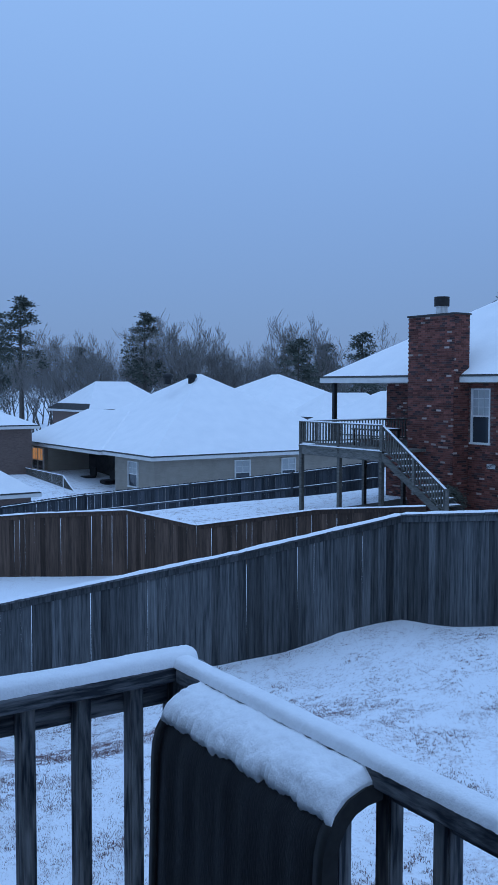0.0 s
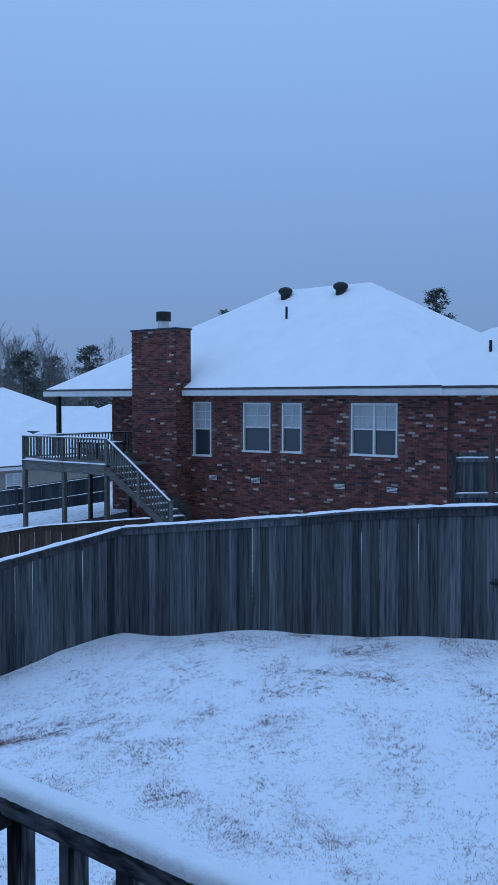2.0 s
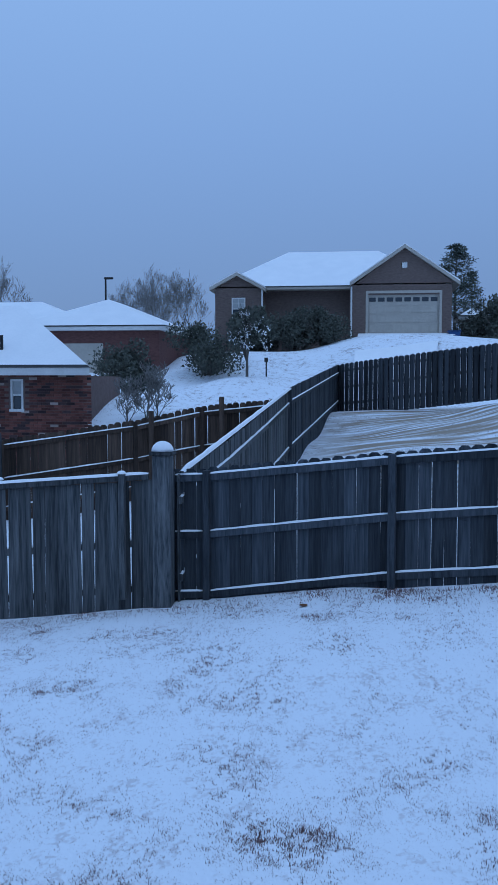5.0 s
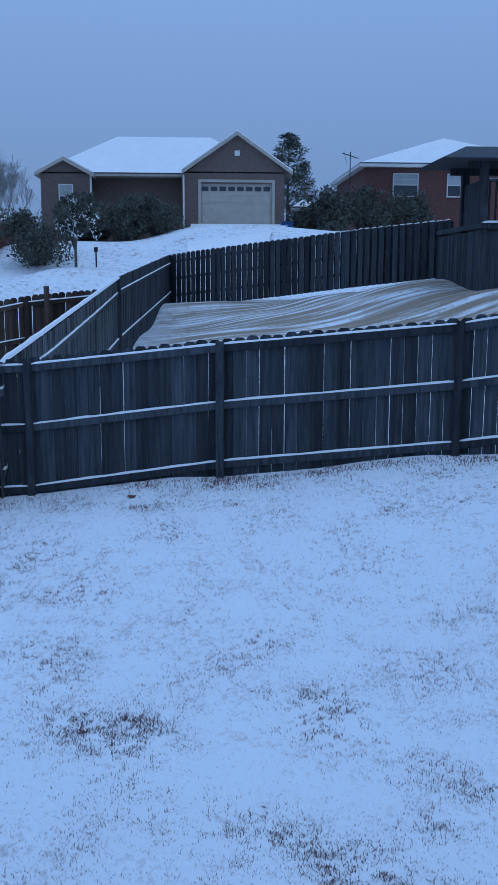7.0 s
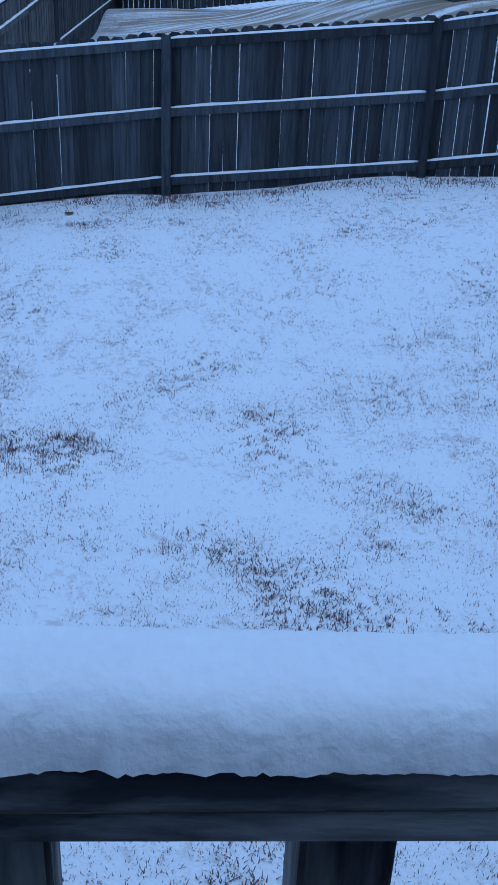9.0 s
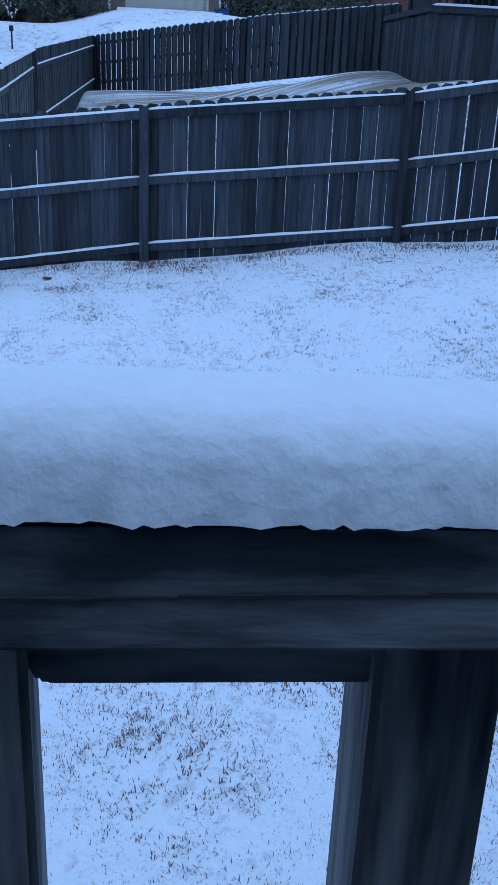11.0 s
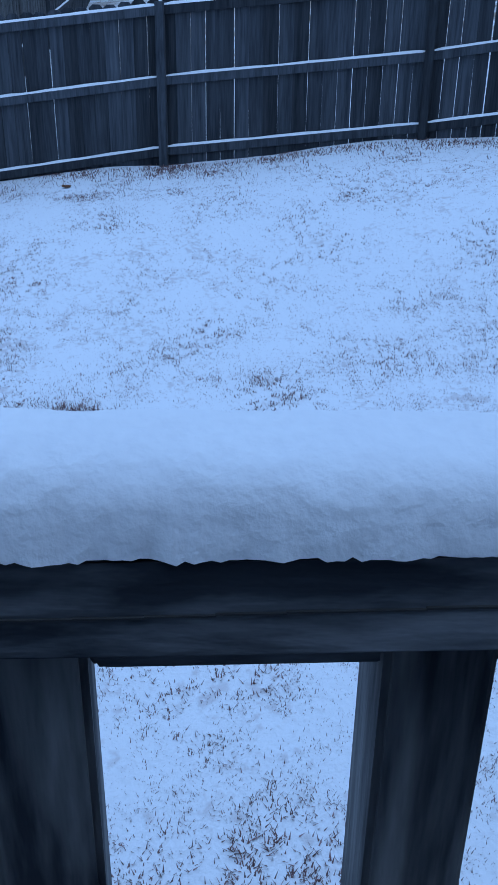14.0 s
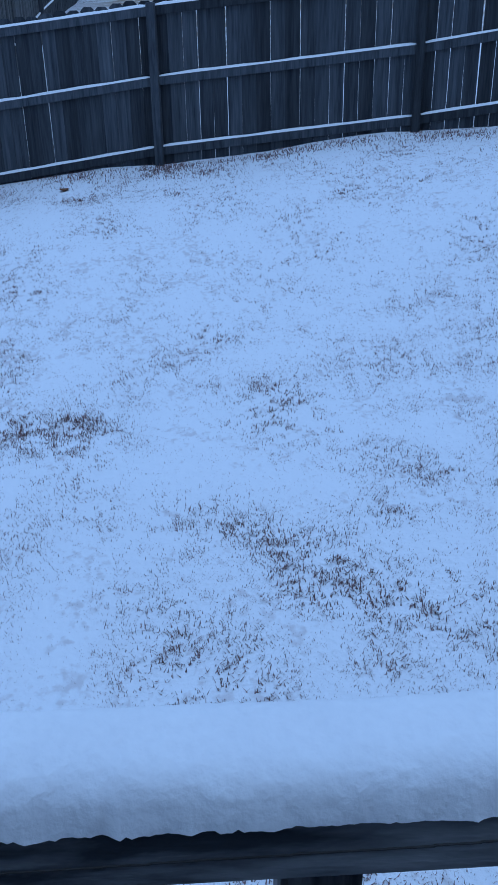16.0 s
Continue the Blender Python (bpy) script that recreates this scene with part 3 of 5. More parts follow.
def along(u):
    """A place on the bench's bent outline and the way out from it: 0 at the foot of its snow, 1 at the railing."""
    pts = [Vector(p) for p in prof[4:]]
    lengths = [(q - p).length for p, q in zip(pts, pts[1:])]
    want = u * sum(lengths)
    for p, q, ln in zip(pts, pts[1:], lengths):
        if want <= ln + 1e-6:
            d = (q - p).normalized()
            return p + d * want, Vector((-d.y, d.x))
        want -= ln
    return pts[-1], Vector((0, 1))


def bent_sheet(y0, y1, n, thick, out=0.0, ripple=0.0):
    bm = bmesh.new()
    rows = []
    for j in range(n + 1):
        y = y0 + (y1 - y0) * j / n
        row = []
        for i, (x, z) in enumerate(prof):
            p, q = Vector(prof[max(0, i - 1)]), Vector(prof[min(len(prof) - 1, i + 1)])
            d = (q - p).normalized()
            wave = ripple * math.sin(j * 1.9) * (i < 6) + ripple * noise.noise(Vector((y * 9, z * 4, 0)))
            row.append([bm.verts.new((x - d.y * k + wave, y, z + d.x * k)) for k in (out, out - thick)])
        rows.append(row)
    m = len(prof)
    for a, b in zip(rows, rows[1:]):
        for i in range(m - 1):
            for k in (0, 1):
                bm.faces.new((a[i][k], a[i + 1][k], b[i + 1][k], b[i][k])).smooth = True
        for i in (0, m - 1):
            bm.faces.new((a[i][0], a[i][1], b[i][1], b[i][0]))
    for row in (rows[0], rows[-1]):
        for i in range(m - 1):
            bm.faces.new((row[i][0], row[i + 1][0], row[i + 1][1], row[i][1]))
    bmesh.ops.recalc_face_normals(bm, faces=bm.faces[:])
    return bm


part("panel", bent_sheet(1.35, 1.94, 24, 0.022, 0.0, 0.003), M_COVER, back)
for ya, yb in ((1.325, 1.352), (1.938, 1.965)):
    part("side_frame", bent_sheet(ya, yb, 1, 0.034, 0.003), M_DARKMETAL, back)
for fy in (1.35, 1.93):
    part("leg", cube((0.965, fy - 0.02, -1.725), (1.0, fy + 0.02, -1.68), 0.004), M_DARKMETAL, back)
bm = bmesh.new()
rows = []
for j in range(150):
    y = 1.330 + 0.63 * j / 149
    low = 0.30 + 0.07 * noise.noise(Vector((y * 16, 0, 3))) + 0.06 * noise.noise(Vector((y * 47, 0, 8))) + 0.035 * noise.noise(Vector((y * 130, 0, 8)))
    endf = min(1.0, 0.35 + min(j, 149 - j) * 0.14)
    row = []
    for i in range(22):
        v = i / 21
        p, o = along(low + (1.0 - low) * v)
        t = 0.030 * (1 - (1 - min(1.0, v * 2.6)) ** 2.2) ** 0.6 * (1 - max(0.0, v - 0.86) ** 2 * 22) * endf
        t *= 1 + 0.14 * noise.noise(Vector((y * 12, v * 4, 1))) + 0.10 * noise.noise(Vector((y * 45, v * 12, 4))) + 0.05 * noise.noise(Vector((y * 110, v * 30, 6)))
        t = max(t, 0.0) if 0 < i < 21 else -0.003
        row.append(bm.verts.new((p.x + o.x * t, y + 0.004 * noise.noise(Vector((j, v * 9, 2))) * (j in (0, 149)), p.y + o.y * t)))
    rows.append(row)
for a, b in zip(rows, rows[1:]):
    for i in range(21):
        bm.faces.new((a[i], b[i], b[i + 1], a[i + 1])).smooth = True
for row in (rows[0], rows[-1]):
    bm.faces.new(row)
bmesh.ops.recalc_face_normals(bm, faces=bm.faces[:])
snow_b = thing("bench_snow", "crumbling bank of snow on the bench back", "snow")
part("bank", bm, M_SNOW, snow_b)

# the long railing has warped into a gentle bow
def bow(y):
    return 0.036 * math.tanh((y + 0.2) / 0.6)


for ob in (*rail_r.children, *snow_r.children):
    if ob.name.startswith("baluster"):
        ob.location.x += bow(ob.location.y)
    else:
        for v in ob.data.vertices:
            v.co.x += bow(v.co.y)
for ob in (deck, rail_l, snow_l, back, snow_b):
    ob.location.x += 0.036

# our own house behind the deck, out of view: added to shade the railing
own = thing("own_house", "unseen grey house wall added behind the deck to shade the railing", "house", kind="structure")
part("wall", cube((-2.85, -9, -4.5), (-2.6, 8, 1.2)), M_OWNWALL, own)
part("eave", cube((-3.4, -9.4, 1.2), (-0.5, 3.2, 1.35), 0.01), M_WHITE, own, "unseen white porch ceiling added over the deck to shade the railing")


# ---- houses ----
def roof_mesh(x0, x1, y0, y1, ze, rise, along="y", inset=None):
    """A hip roof as a closed solid."""
    bm = bmesh.new()
    half = (x1 - x0) / 2 if along == "y" else (y1 - y0) / 2
    k = half if inset is None else inset
    if along == "y":
        xm = (x0 + x1) / 2
        r = [(xm, y0 + k, ze + rise), (xm, y1 - k, ze + rise)]
    else:
        ym = (y0 + y1) / 2
        r = [(x0 + k, ym, ze + rise), (x1 - k, ym, ze + rise)]
    e = [bm.verts.new(p) for p in ((x0, y0, ze), (x1, y0, ze), (x1, y1, ze), (x0, y1, ze))]
    t = [bm.verts.new(p) for p in r]
    if along == "y":
        fs = ((e[0], e[1], t[0]), (e[1], e[2], t[1], t[0]), (e[2], e[3], t[1]), (e[3], e[0], t[0], t[1]))
    else:
        fs = ((e[0], e[1], t[1], t[0]), (e[1], e[2], t[1]), (e[2], e[3], t[0], t[1]), (e[3], e[0], t[0]))
    for f in fs:
        bm.faces.new(f)
    bm.faces.new(list(reversed(e)))
    bmesh.ops.recalc_face_normals(bm, faces=bm.faces[:])
    return bm


def snow_roof(house, x0, x1, y0, y1, ze, rise, along="y", inset=None, trim=M_WHITE, depth=0.2):
    roof = part("roof", roof_mesh(x0, x1, y0, y1, ze, rise, along, inset), M_DARKTRIM, house, "dark shingle roof showing only at its edges")
    d = 0.10
    part("snow", roof_mesh(x0 + d, x1 - d, y0 + d, y1 - d, ze + 0.07, rise, along, None if inset is None else inset - d), M_ROOFSNOW, roof, "even sheet of snow")
    bm = cube((x0 + 0.02, y0 + 0.02, ze - depth), (x1 - 0.02, y1 - 0.02, ze - 0.003), 0.01)
    part("fascia", bm, trim, house, "pale fascia and soffit")
    return roof


def holes_wall(bm, axis, at, thick, u0, u1, z0, z1, holes):
    """A wall in the plane x = at or y = at, cut into boxes round its openings (u0, u1, z0, z1)."""
    us = sorted({u0, u1, *[h[0] for h in holes], *[h[1] for h in holes]})
    zs = sorted({z0, z1, *[h[2] for h in holes], *[h[3] for h in holes]})
    for a, b in zip(us, us[1:]):
        for c, d in zip(zs, zs[1:]):
            if any(h[0] <= (a + b) / 2 <= h[1] and h[2] <= (c + d) / 2 <= h[3] for h in holes):
                continue
            if axis == "x":
                box(bm, (at, a, c), (at + thick, b, d))
            else:
                box(bm, (a, at, c), (b, at + thick, d))


def brick_piece(mat):
    bm = bmesh.new()
    box(bm, (-0.02, -0.1075, -0.031), (0.01, 0.1075, 0.031))
    me = bpy.data.meshes.new("brick")
    bm.to_mesh(me)
    bm.free()
    me.materials.append(mat)
    return me


def brick_single(name, dark, light):
    return surface(name, dark, light, size=6, fine=40, bump=0.4, vary=0.45)


BRICKS = [brick_piece(brick_single("red_brick_piece", (0.105, 0.040, 0.034), (0.20, 0.075, 0.058))), brick_piece(brick_single("dark_brick_piece", (0.045, 0.028, 0.030), (0.085, 0.050, 0.048))),
          brick_piece(brick_single("pale_brick_piece", (0.30, 0.22, 0.19), (0.44, 0.36, 0.32)))]


def bricks(name, parent, axis, at, u0, u1, z0, z1, holes, face, keep=0, single=0.0):
    """Courses of proud bricks on a wall; the nearest are pieces, the rest one mesh per colour."""
    rnd = random.Random(int(u0 * 7 + z1 * 13))
    L, H, D = 0.215, 0.062, 0.02
    store = {0: ([], []), 1: ([], []), 2: ([], [])}
    row, z, kept = 0, z0, 0
    while z + H < z1:
        soldier = any(abs(z - h[3]) < 0.04 for h in holes)
        u = u0 - (0.11 if row % 2 else 0)
        while u < u1:
            a, b = max(u, u0), min(u + L, u1)
            u += L + 0.011
            if b - a < 0.05 or any(a < h[1] - 0.01 and b > h[0] + 0.01 and z + H > h[2] and z < h[3] for h in holes):
                continue
            r = rnd.random()
            k = 2 if r < 0.045 else 1 if r < 0.20 else 0
            d = D * rnd.uniform(0.5, 0.75)
            if axis == "x" and kept < keep and z > single and b - a > L - 0.01:
                kept += 1
                piece("brick", BRICKS[k], parent, Matrix.Translation((at, (a + b) / 2, z + H / 2)) @ Matrix.Diagonal((d / D, (b - a) / L, 1, 1)))
                continue
            v, f = store[k]
            n = len(v)
            o, i = at + face * d, at - face * 0.01
            q = [(a, z), (b, z), (b, z + H), (a, z + H)]
            if axis == "x":
                v += [(o, *p) for p in q] + [(i, *p) for p in q]
            else:
                v += [(p[0], o, p[1]) for p in q] + [(p[0], i, p[1]) for p in q]
            f += [(n, n + 1, n + 2, n + 3), (n, n + 4, n + 5, n + 1), (n + 1, n + 5, n + 6, n + 2), (n + 2, n + 6, n + 7, n + 3), (n + 3, n + 7, n + 4, n)]
        z += H + 0.011
        row += 1
    for k, mat in ((0, M_BRICK), (1, M_BRICK_DARK), (2, M_BRICK_PALE)):
        if store[k][0]:
            ob = tagged(new(name, mesh_of(name, *store[k], mat)), kind="stuff")
            ob.parent = parent


def sash_window(parent, axis, at, u0, u1, z0, z1, out, cols=2, rows=2, lit=False, twin=False):
    """A white sash window set in its opening: frame, meeting rail, glazing bars, panes and a blind behind."""
    win = part("window", bmesh.new(), M_WHITE, parent, "white sash window with a drawn blind")

    def bar(name, a, b, c, d, depth0, depth1, mat):
        p, q = ((at + depth0, a, c), (at + depth1, b, d)) if axis == "x" else ((a, at + depth0, c), (b, at + depth1, d))
        return part(name, cube(p, q, 0.004), mat, win)
    o = -out
    t = 0.055
    bar("frame", u0, u0 + t, z0, z1, o * -0.02, o * 0.1, M_WHITE)
    bar("frame", u1 - t, u1, z0, z1, o * -0.02, o * 0.1, M_WHITE)
    bar("frame", u0 + t, u1 - t, z1 - t, z1, o * -0.018, o * 0.1, M_WHITE)
    bar("sill", u0 - 0.03, u1 + 0.03, z0 - 0.03, z0 + 0.04, o * -0.05, o * 0.1, M_WHITE)
    zm = (z0 + z1) / 2
    spans = [(u0 + t, u1 - t)] if not twin else [(u0 + t, (u0 + u1) / 2 - 0.035), ((u0 + u1) / 2 + 0.035, u1 - t)]
    if twin:
        bar("mullion", (u0 + u1) / 2 - 0.035, (u0 + u1) / 2 + 0.035, z0 + 0.04, z1 - t, o * -0.015, o * 0.1, M_WHITE)
    for a, b in spans:
        bar("meeting_rail", a, b, zm - 0.025, zm + 0.025, o * 0.0, o * 0.08, M_WHITE)
        for i in range(1, cols):
            u = a + (b - a) * i / cols
            bar("glazing_bar", u - 0.009, u + 0.009, zm + 0.025, z1 - t, o * 0.02, o * 0.04, M_WHITE)
        for i in range(1, rows):
            zz = zm + 0.025 + (z1 - t - zm - 0.025) * i / rows
            bar("glazing_bar", a, b, zz - 0.009, zz + 0.009, o * 0.021, o * 0.039, M_WHITE)
        bar("pane", a, b, zm + 0.025, z1 - t, o * 0.05, o * 0.06, M_LIT if lit else M_BLIND)
        bar("pane", a, b, z0 + 0.04, zm - 0.025, o * 0.05, o * 0.06, M_GLASS)
    return win


# the red brick house next door
brick = thing("brick_house", "red brick house with a snow-covered hip roof", "house")
WX = 23.7
holes = [(20.94, 21.78, -1.945, -0.10), (18.38, 19.53, -1.725, -0.13), (17.14, 17.92, -1.70, -0.135), (13.7, 15.3, -1.69, -0.14)]
holes2 = [(8.95, 9.3, -0.85, -0.02)]
bm = bmesh.new()
holes_wall(bm, "x", WX, 0.25, 12.1, 24.3, -5.0, 0.12, holes)
holes_wall(bm, "x", WX + 0.12, 0.25, 7.35, 12.1, -5.0, 0.12, holes2)
box(bm, (WX + 0.37, 9.6, -5.0), (36.0, 9.8, 0.12))
box(bm, (WX + 0.25, 24.05, -5.0), (26.5, 24.3, 0.12))
box(bm, (26.5, 24.0, -5.0), (26.75, 29.0, 0.12))
box(bm, (26.75, 28.75, -5.0), (36.0, 29.0, 0.12))
box(bm, (35.8, 12.2, -5.0), (36.0, 28.75, 0.12))
part("wall", bm, M_MORTAR, brick, "mortar-coloured wall behind the bricks")
bricks("brick", brick, "x", WX, 12.1, 24.3, -4.6, 0.1, holes, -1, 290, -2.2)
bricks("brick", brick, "x", WX + 0.12, 7.1, 12.1, -4.2, 0.1, holes2, -1)
bricks("brick", brick, "x", 26.5, 24.3, 29.0, -4.9, 0.1, [(24.7, 25.6, -2.0, -0.2)], -1)
bricks("brick", brick, "y", 24.3, 23.75, 26.5, -4.9, 0.1, [], 1)
sash_window(brick, "x", WX, *holes[0], -1, cols=3, rows=3)
sash_window(brick, "x", WX, *holes[1], -1, cols=2, rows=2)
sash_window(brick, "x", WX, *holes[2], -1, cols=2, rows=2)
sash_window(brick, "x", WX, *holes[3], -1, cols=2, rows=2, twin=True)
sash_window(brick, "x", WX + 0.12, *holes2[0], -1, cols=1, rows=1)
sash_window(brick, "x", 26.5, 24.7, 25.6, -2.0, -0.2, -1)
for vy in (20.84, 18.98, 15.68, 13.85):
    bm = cube((WX - 0.03, vy - 0.2, -2.75), (WX + 0.02, vy + 0.2, -2.58), 0.005)
    vent = part("foundation_vent", bm, M_DARKMETAL, brick, "small grey foundation vent")
    for i in range(4):
        part("slat", cube((WX - 0.045, vy - 0.18, -2.74 + 0.04 * i), (WX - 0.03, vy + 0.18, -2.72 + 0.04 * i)), M_WHITE, vent)
# roof: main hip, lower wing
snow_roof(brick, 23.2, 36.6, 12.0, 29.4, 0.30, 3.98, "y", inset=6.5)
wing_roof = snow_roof(brick, 23.22, 29.0, 6.95, 14.8, 0.28, 1.75, "y", inset=2.9)
for ob in (wing_roof, *wing_roof.children, [c for c in brick.children if c.name.startswith("fascia")][-1]):
    for v in ob.data.vertices:
        if v.co.x > 28 and v.co.y < 8:
            v.co.y += 1.9
# chimney
chim = part("chimney", cube((22.95, 21.88, -5.0), (23.68, 24.02, 2.36)), M_MORTAR, brick, "tall red brick chimney with a metal flue")
for args in (("x", 22.95, 21.86, 24.04, -4.6, 2.36, [], -1), ("y", 21.88, 22.94, 23.68, -4.2, 2.36, [], -1)):
    bricks("brick", chim, *args, 290, 0.0)
part("cap", cube((22.9, 21.82, 2.36), (23.72, 24.08, 2.42), 0.01), M_DARKTRIM, chim)
bm = bmesh.new()
bmesh.ops.create_cone(bm, cap_ends=True, segments=20, radius1=0.2, radius2=0.2, depth=0.3, matrix=Matrix.Translation((23.35, 22.85, 2.55)))
part("flue", bm, M_WHITE, chim, "pale metal flue pipe")
bm = bmesh.new()
bmesh.ops.create_cone(bm, cap_ends=True, segments=20, radius1=0.26, radius2=0.26, depth=0.32, matrix=Matrix.Translation((23.35, 22.85, 2.86)))
part("flue_cap", bm, M_DARKMETAL, chim, "black flue cap")


def roof_vent(parent, x, y, z, r=0.2, h=0.45):
    bm = bmesh.new()
    bmesh.ops.create_cone(bm, cap_ends=True, segments=16, radius1=r * 0.75, radius2=r * 0.75, depth=h, matrix=Matrix.Translation((x, y, z + h / 2)))
    v = part("roof_vent", bm, M_DARKMETAL, parent, "dark round roof vent")
    bm = bmesh.new()
    bmesh.ops.create_uvsphere(bm, u_segments=16, v_segments=8, radius=r * 1.15, matrix=Matrix.Translation((x, y, z + h)) @ Matrix.Diagonal((1, 1, 0.6, 1)))
    part("cowl", bm, M_DARKMETAL, v)


for vx, vy, vz in ((29.25, 22.0, 3.7), (29.25, 19.42, 3.7)):
    roof_vent(brick, vx, vy, vz, 0.25, 0.5)
for vx, vy, vz in ((27.6, 20.7, 3.0), (24.9, 11.4, 1.25), (24.0, 9.6, 0.75)):
    bm = bmesh.new()
    bmesh.ops.create_cone(bm, cap_ends=True, segments=10, radius1=0.045, radius2=0.045, depth=0.6, matrix=Matrix.Translation((vx, vy, vz + 0.1)))
    part("vent_pipe", bm, M_DARKMETAL, brick)
# porch column and the neighbour's deck
DX = 20.9
nd = thing("neighbour_deck", "raised wooden deck with railing and posts", "deck")
part("floor", cube((DX, 23.1, -2.28), (26.5, 27.7, -2.2), 0.01), M_DECK, nd)
part("snow", snow_strip((DX + 0.06, 23.1, -2.2), (DX + 0.06, 27.7, -2.2), 0.16, 0.04), M_SNOW, nd)
part("joist", beam((DX + 0.05, 23.1, -2.55), (DX + 0.05, 27.7, -2.55), 0.05, 0.27), M_DECK, nd)
part("joist", beam((DX + 0.05, 27.65, -2.55), (26.4, 27.65, -2.55), 0.05, 0.27), M_DECK, nd)
for y, zz in ((27.6, -5.4), (25.4, -5.2), (23.2, -4.9)):
    part("support", cube((DX + 0.02, y - 0.07, zz), (DX + 0.16, y + 0.07, -2.28), 0.006), M_DECK, nd)
    part("support", cube((24.0, y - 0.07, zz), (24.14, y + 0.07, -2.28), 0.006), M_DECK, nd)
for y in (27.62, 25.4, 23.15):
    part("newel", cube((DX, y - 0.05, -2.3), (DX + 0.1, y + 0.05, -1.32), 0.005), M_DECK, nd)


def railing(host, a, b, h=0.92, n=None, mat=M_DECK):
    a, b = Vector(a), Vector(b)
    part("top_rail", beam(a + Vector((0, 0, h)), b + Vector((0, 0, h)), 0.1, 0.04), mat, host)
    part("bottom_rail", beam(a + Vector((0, 0, 0.1)), b + Vector((0, 0, 0.1)), 0.05, 0.05), mat, host)
    part("snow", snow_strip(a + Vector((0, 0, h + 0.04)), b + Vector((0, 0, h + 0.04)), 0.1, 0.03, step=0.25), M_SNOW, host)
    n = n or max(2, int((b - a).length / 0.15))
    bm = cube((-0.02, -0.02, 0.1), (0.02, 0.02, h))
    me = bpy.data.meshes.new("baluster")
    bm.to_mesh(me)
    bm.free()
    me.materials.append(mat)
    for i in range(1, n):
        p = a + (b - a) * (i / n)
        piece("baluster", me, host, Matrix.Translation(p))


nr = thing("deck_railing", "grey wooden railing of the raised deck", "railing", "raised deck railings")
railing(nr, (DX + 0.05, 23.1, -2.22), (DX + 0.05, 27.65, -2.22), 0.86)
nr2 = thing("deck_railing", "grey wooden railing of the raised deck", "railing", "raised deck railings")
railing(nr2, (DX + 0.05, 27.62, -2.22), (26.4, 27.62, -2.22), 0.86)
part("porch_column", cube((23.35, 28.6, -2.2), (23.5, 28.75, 0.1), 0.005), M_DARKMETAL, brick, "slim dark porch column")
stair = thing("outdoor_stairs", "grey wooden stairs with snowy treads and a handrail", "stairs")
S0, S1 = Vector((DX, 23.05, -2.22)), Vector((DX, 20.15, -4.08))
for sx in (0.0, 0.95):
    part("stringer", beam(S0 + Vector((sx, 0, -0.3)), S1 + Vector((sx, 0, -0.2)), 0.05, 0.26), M_DECK, stair)
for i in range(10):
    p = S0 + (S1 - S0) * ((i + 0.5) / 10)
    part("tread", cube((p.x - 0.02, p.y - 0.16, p.z), (p.x + 1.0, p.y + 0.14, p.z + 0.04), 0.005), M_DECK, stair)
    part("snow", snow_strip((p.x, p.y, p.z + 0.04), (p.x + 0.98, p.y, p.z + 0.04), 0.26, 0.03, step=0.2), M_SNOW, stair)
for sx in (0.02,):
    sr = thing("stair_railing", "sloping grey wooden stair railing", "railing", "stair railings")
    railing(sr, S0 + Vector((sx, 0, 0.02)), S1 + Vector((sx, 0, 0.0)), 0.82)
    part("newel", cube((S1.x + sx - 0.05, S1.y - 0.05, S1.z - 0.2), (S1.x + sx + 0.05, S1.y + 0.05, S1.z + 0.9), 0.005), M_DECK, sr)
    part("newel", cube((S0.x + sx - 0.05, (S0.y + S1.y) / 2 - 0.05, -3.5), (S0.x + sx + 0.05, (S0.y + S1.y) / 2 + 0.05, -2.3), 0.005), M_DECK, sr)
sv, sf = [], []
for i in range(8):
    for j in range(8):
        x, y = 21.2 + 0.66 * i, 22.9 + 0.66 * j
        sv.append((x, y, ground_height(x, y) + 0.05))
for i in range(7):
    for j in range(7):
        k = i * 8 + j
        sf.append((k, k + 8, k + 9, k + 1))
# bare earth without snow, its tone also darkened for the shadow under the deck
M_EARTH = surface("dark_bare_earth", (0.04, 0.035, 0.03), (0.11, 0.09, 0.075), size=2, fine=15)
tagged(new("bare_earth", mesh_of("bare_earth", sv, sf, M_EARTH, True)), "snow-free earth under the raised deck, darkened for the deck's shadow", "ground", kind="structure")
# table under a cover on that deck
tb = thing("patio_table", "low patio table with snow on its top", "table")
part("tabletop", cube((22.2, 24.6, -1.62), (23.2, 26.2, -1.56), 0.01), M_DARKMETAL, tb)
part("snow", snow_strip((22.7, 24.62, -1.56), (22.7, 26.18, -1.56), 0.96, 0.05, step=0.1), M_SNOW, tb)
for lx in (22.25, 23.1):
    for ly in (24.65, 26.1):
        part("leg", cube((lx, ly, -2.2), (lx + 0.05, ly + 0.05, -1.62)), M_DARKMETAL, tb)


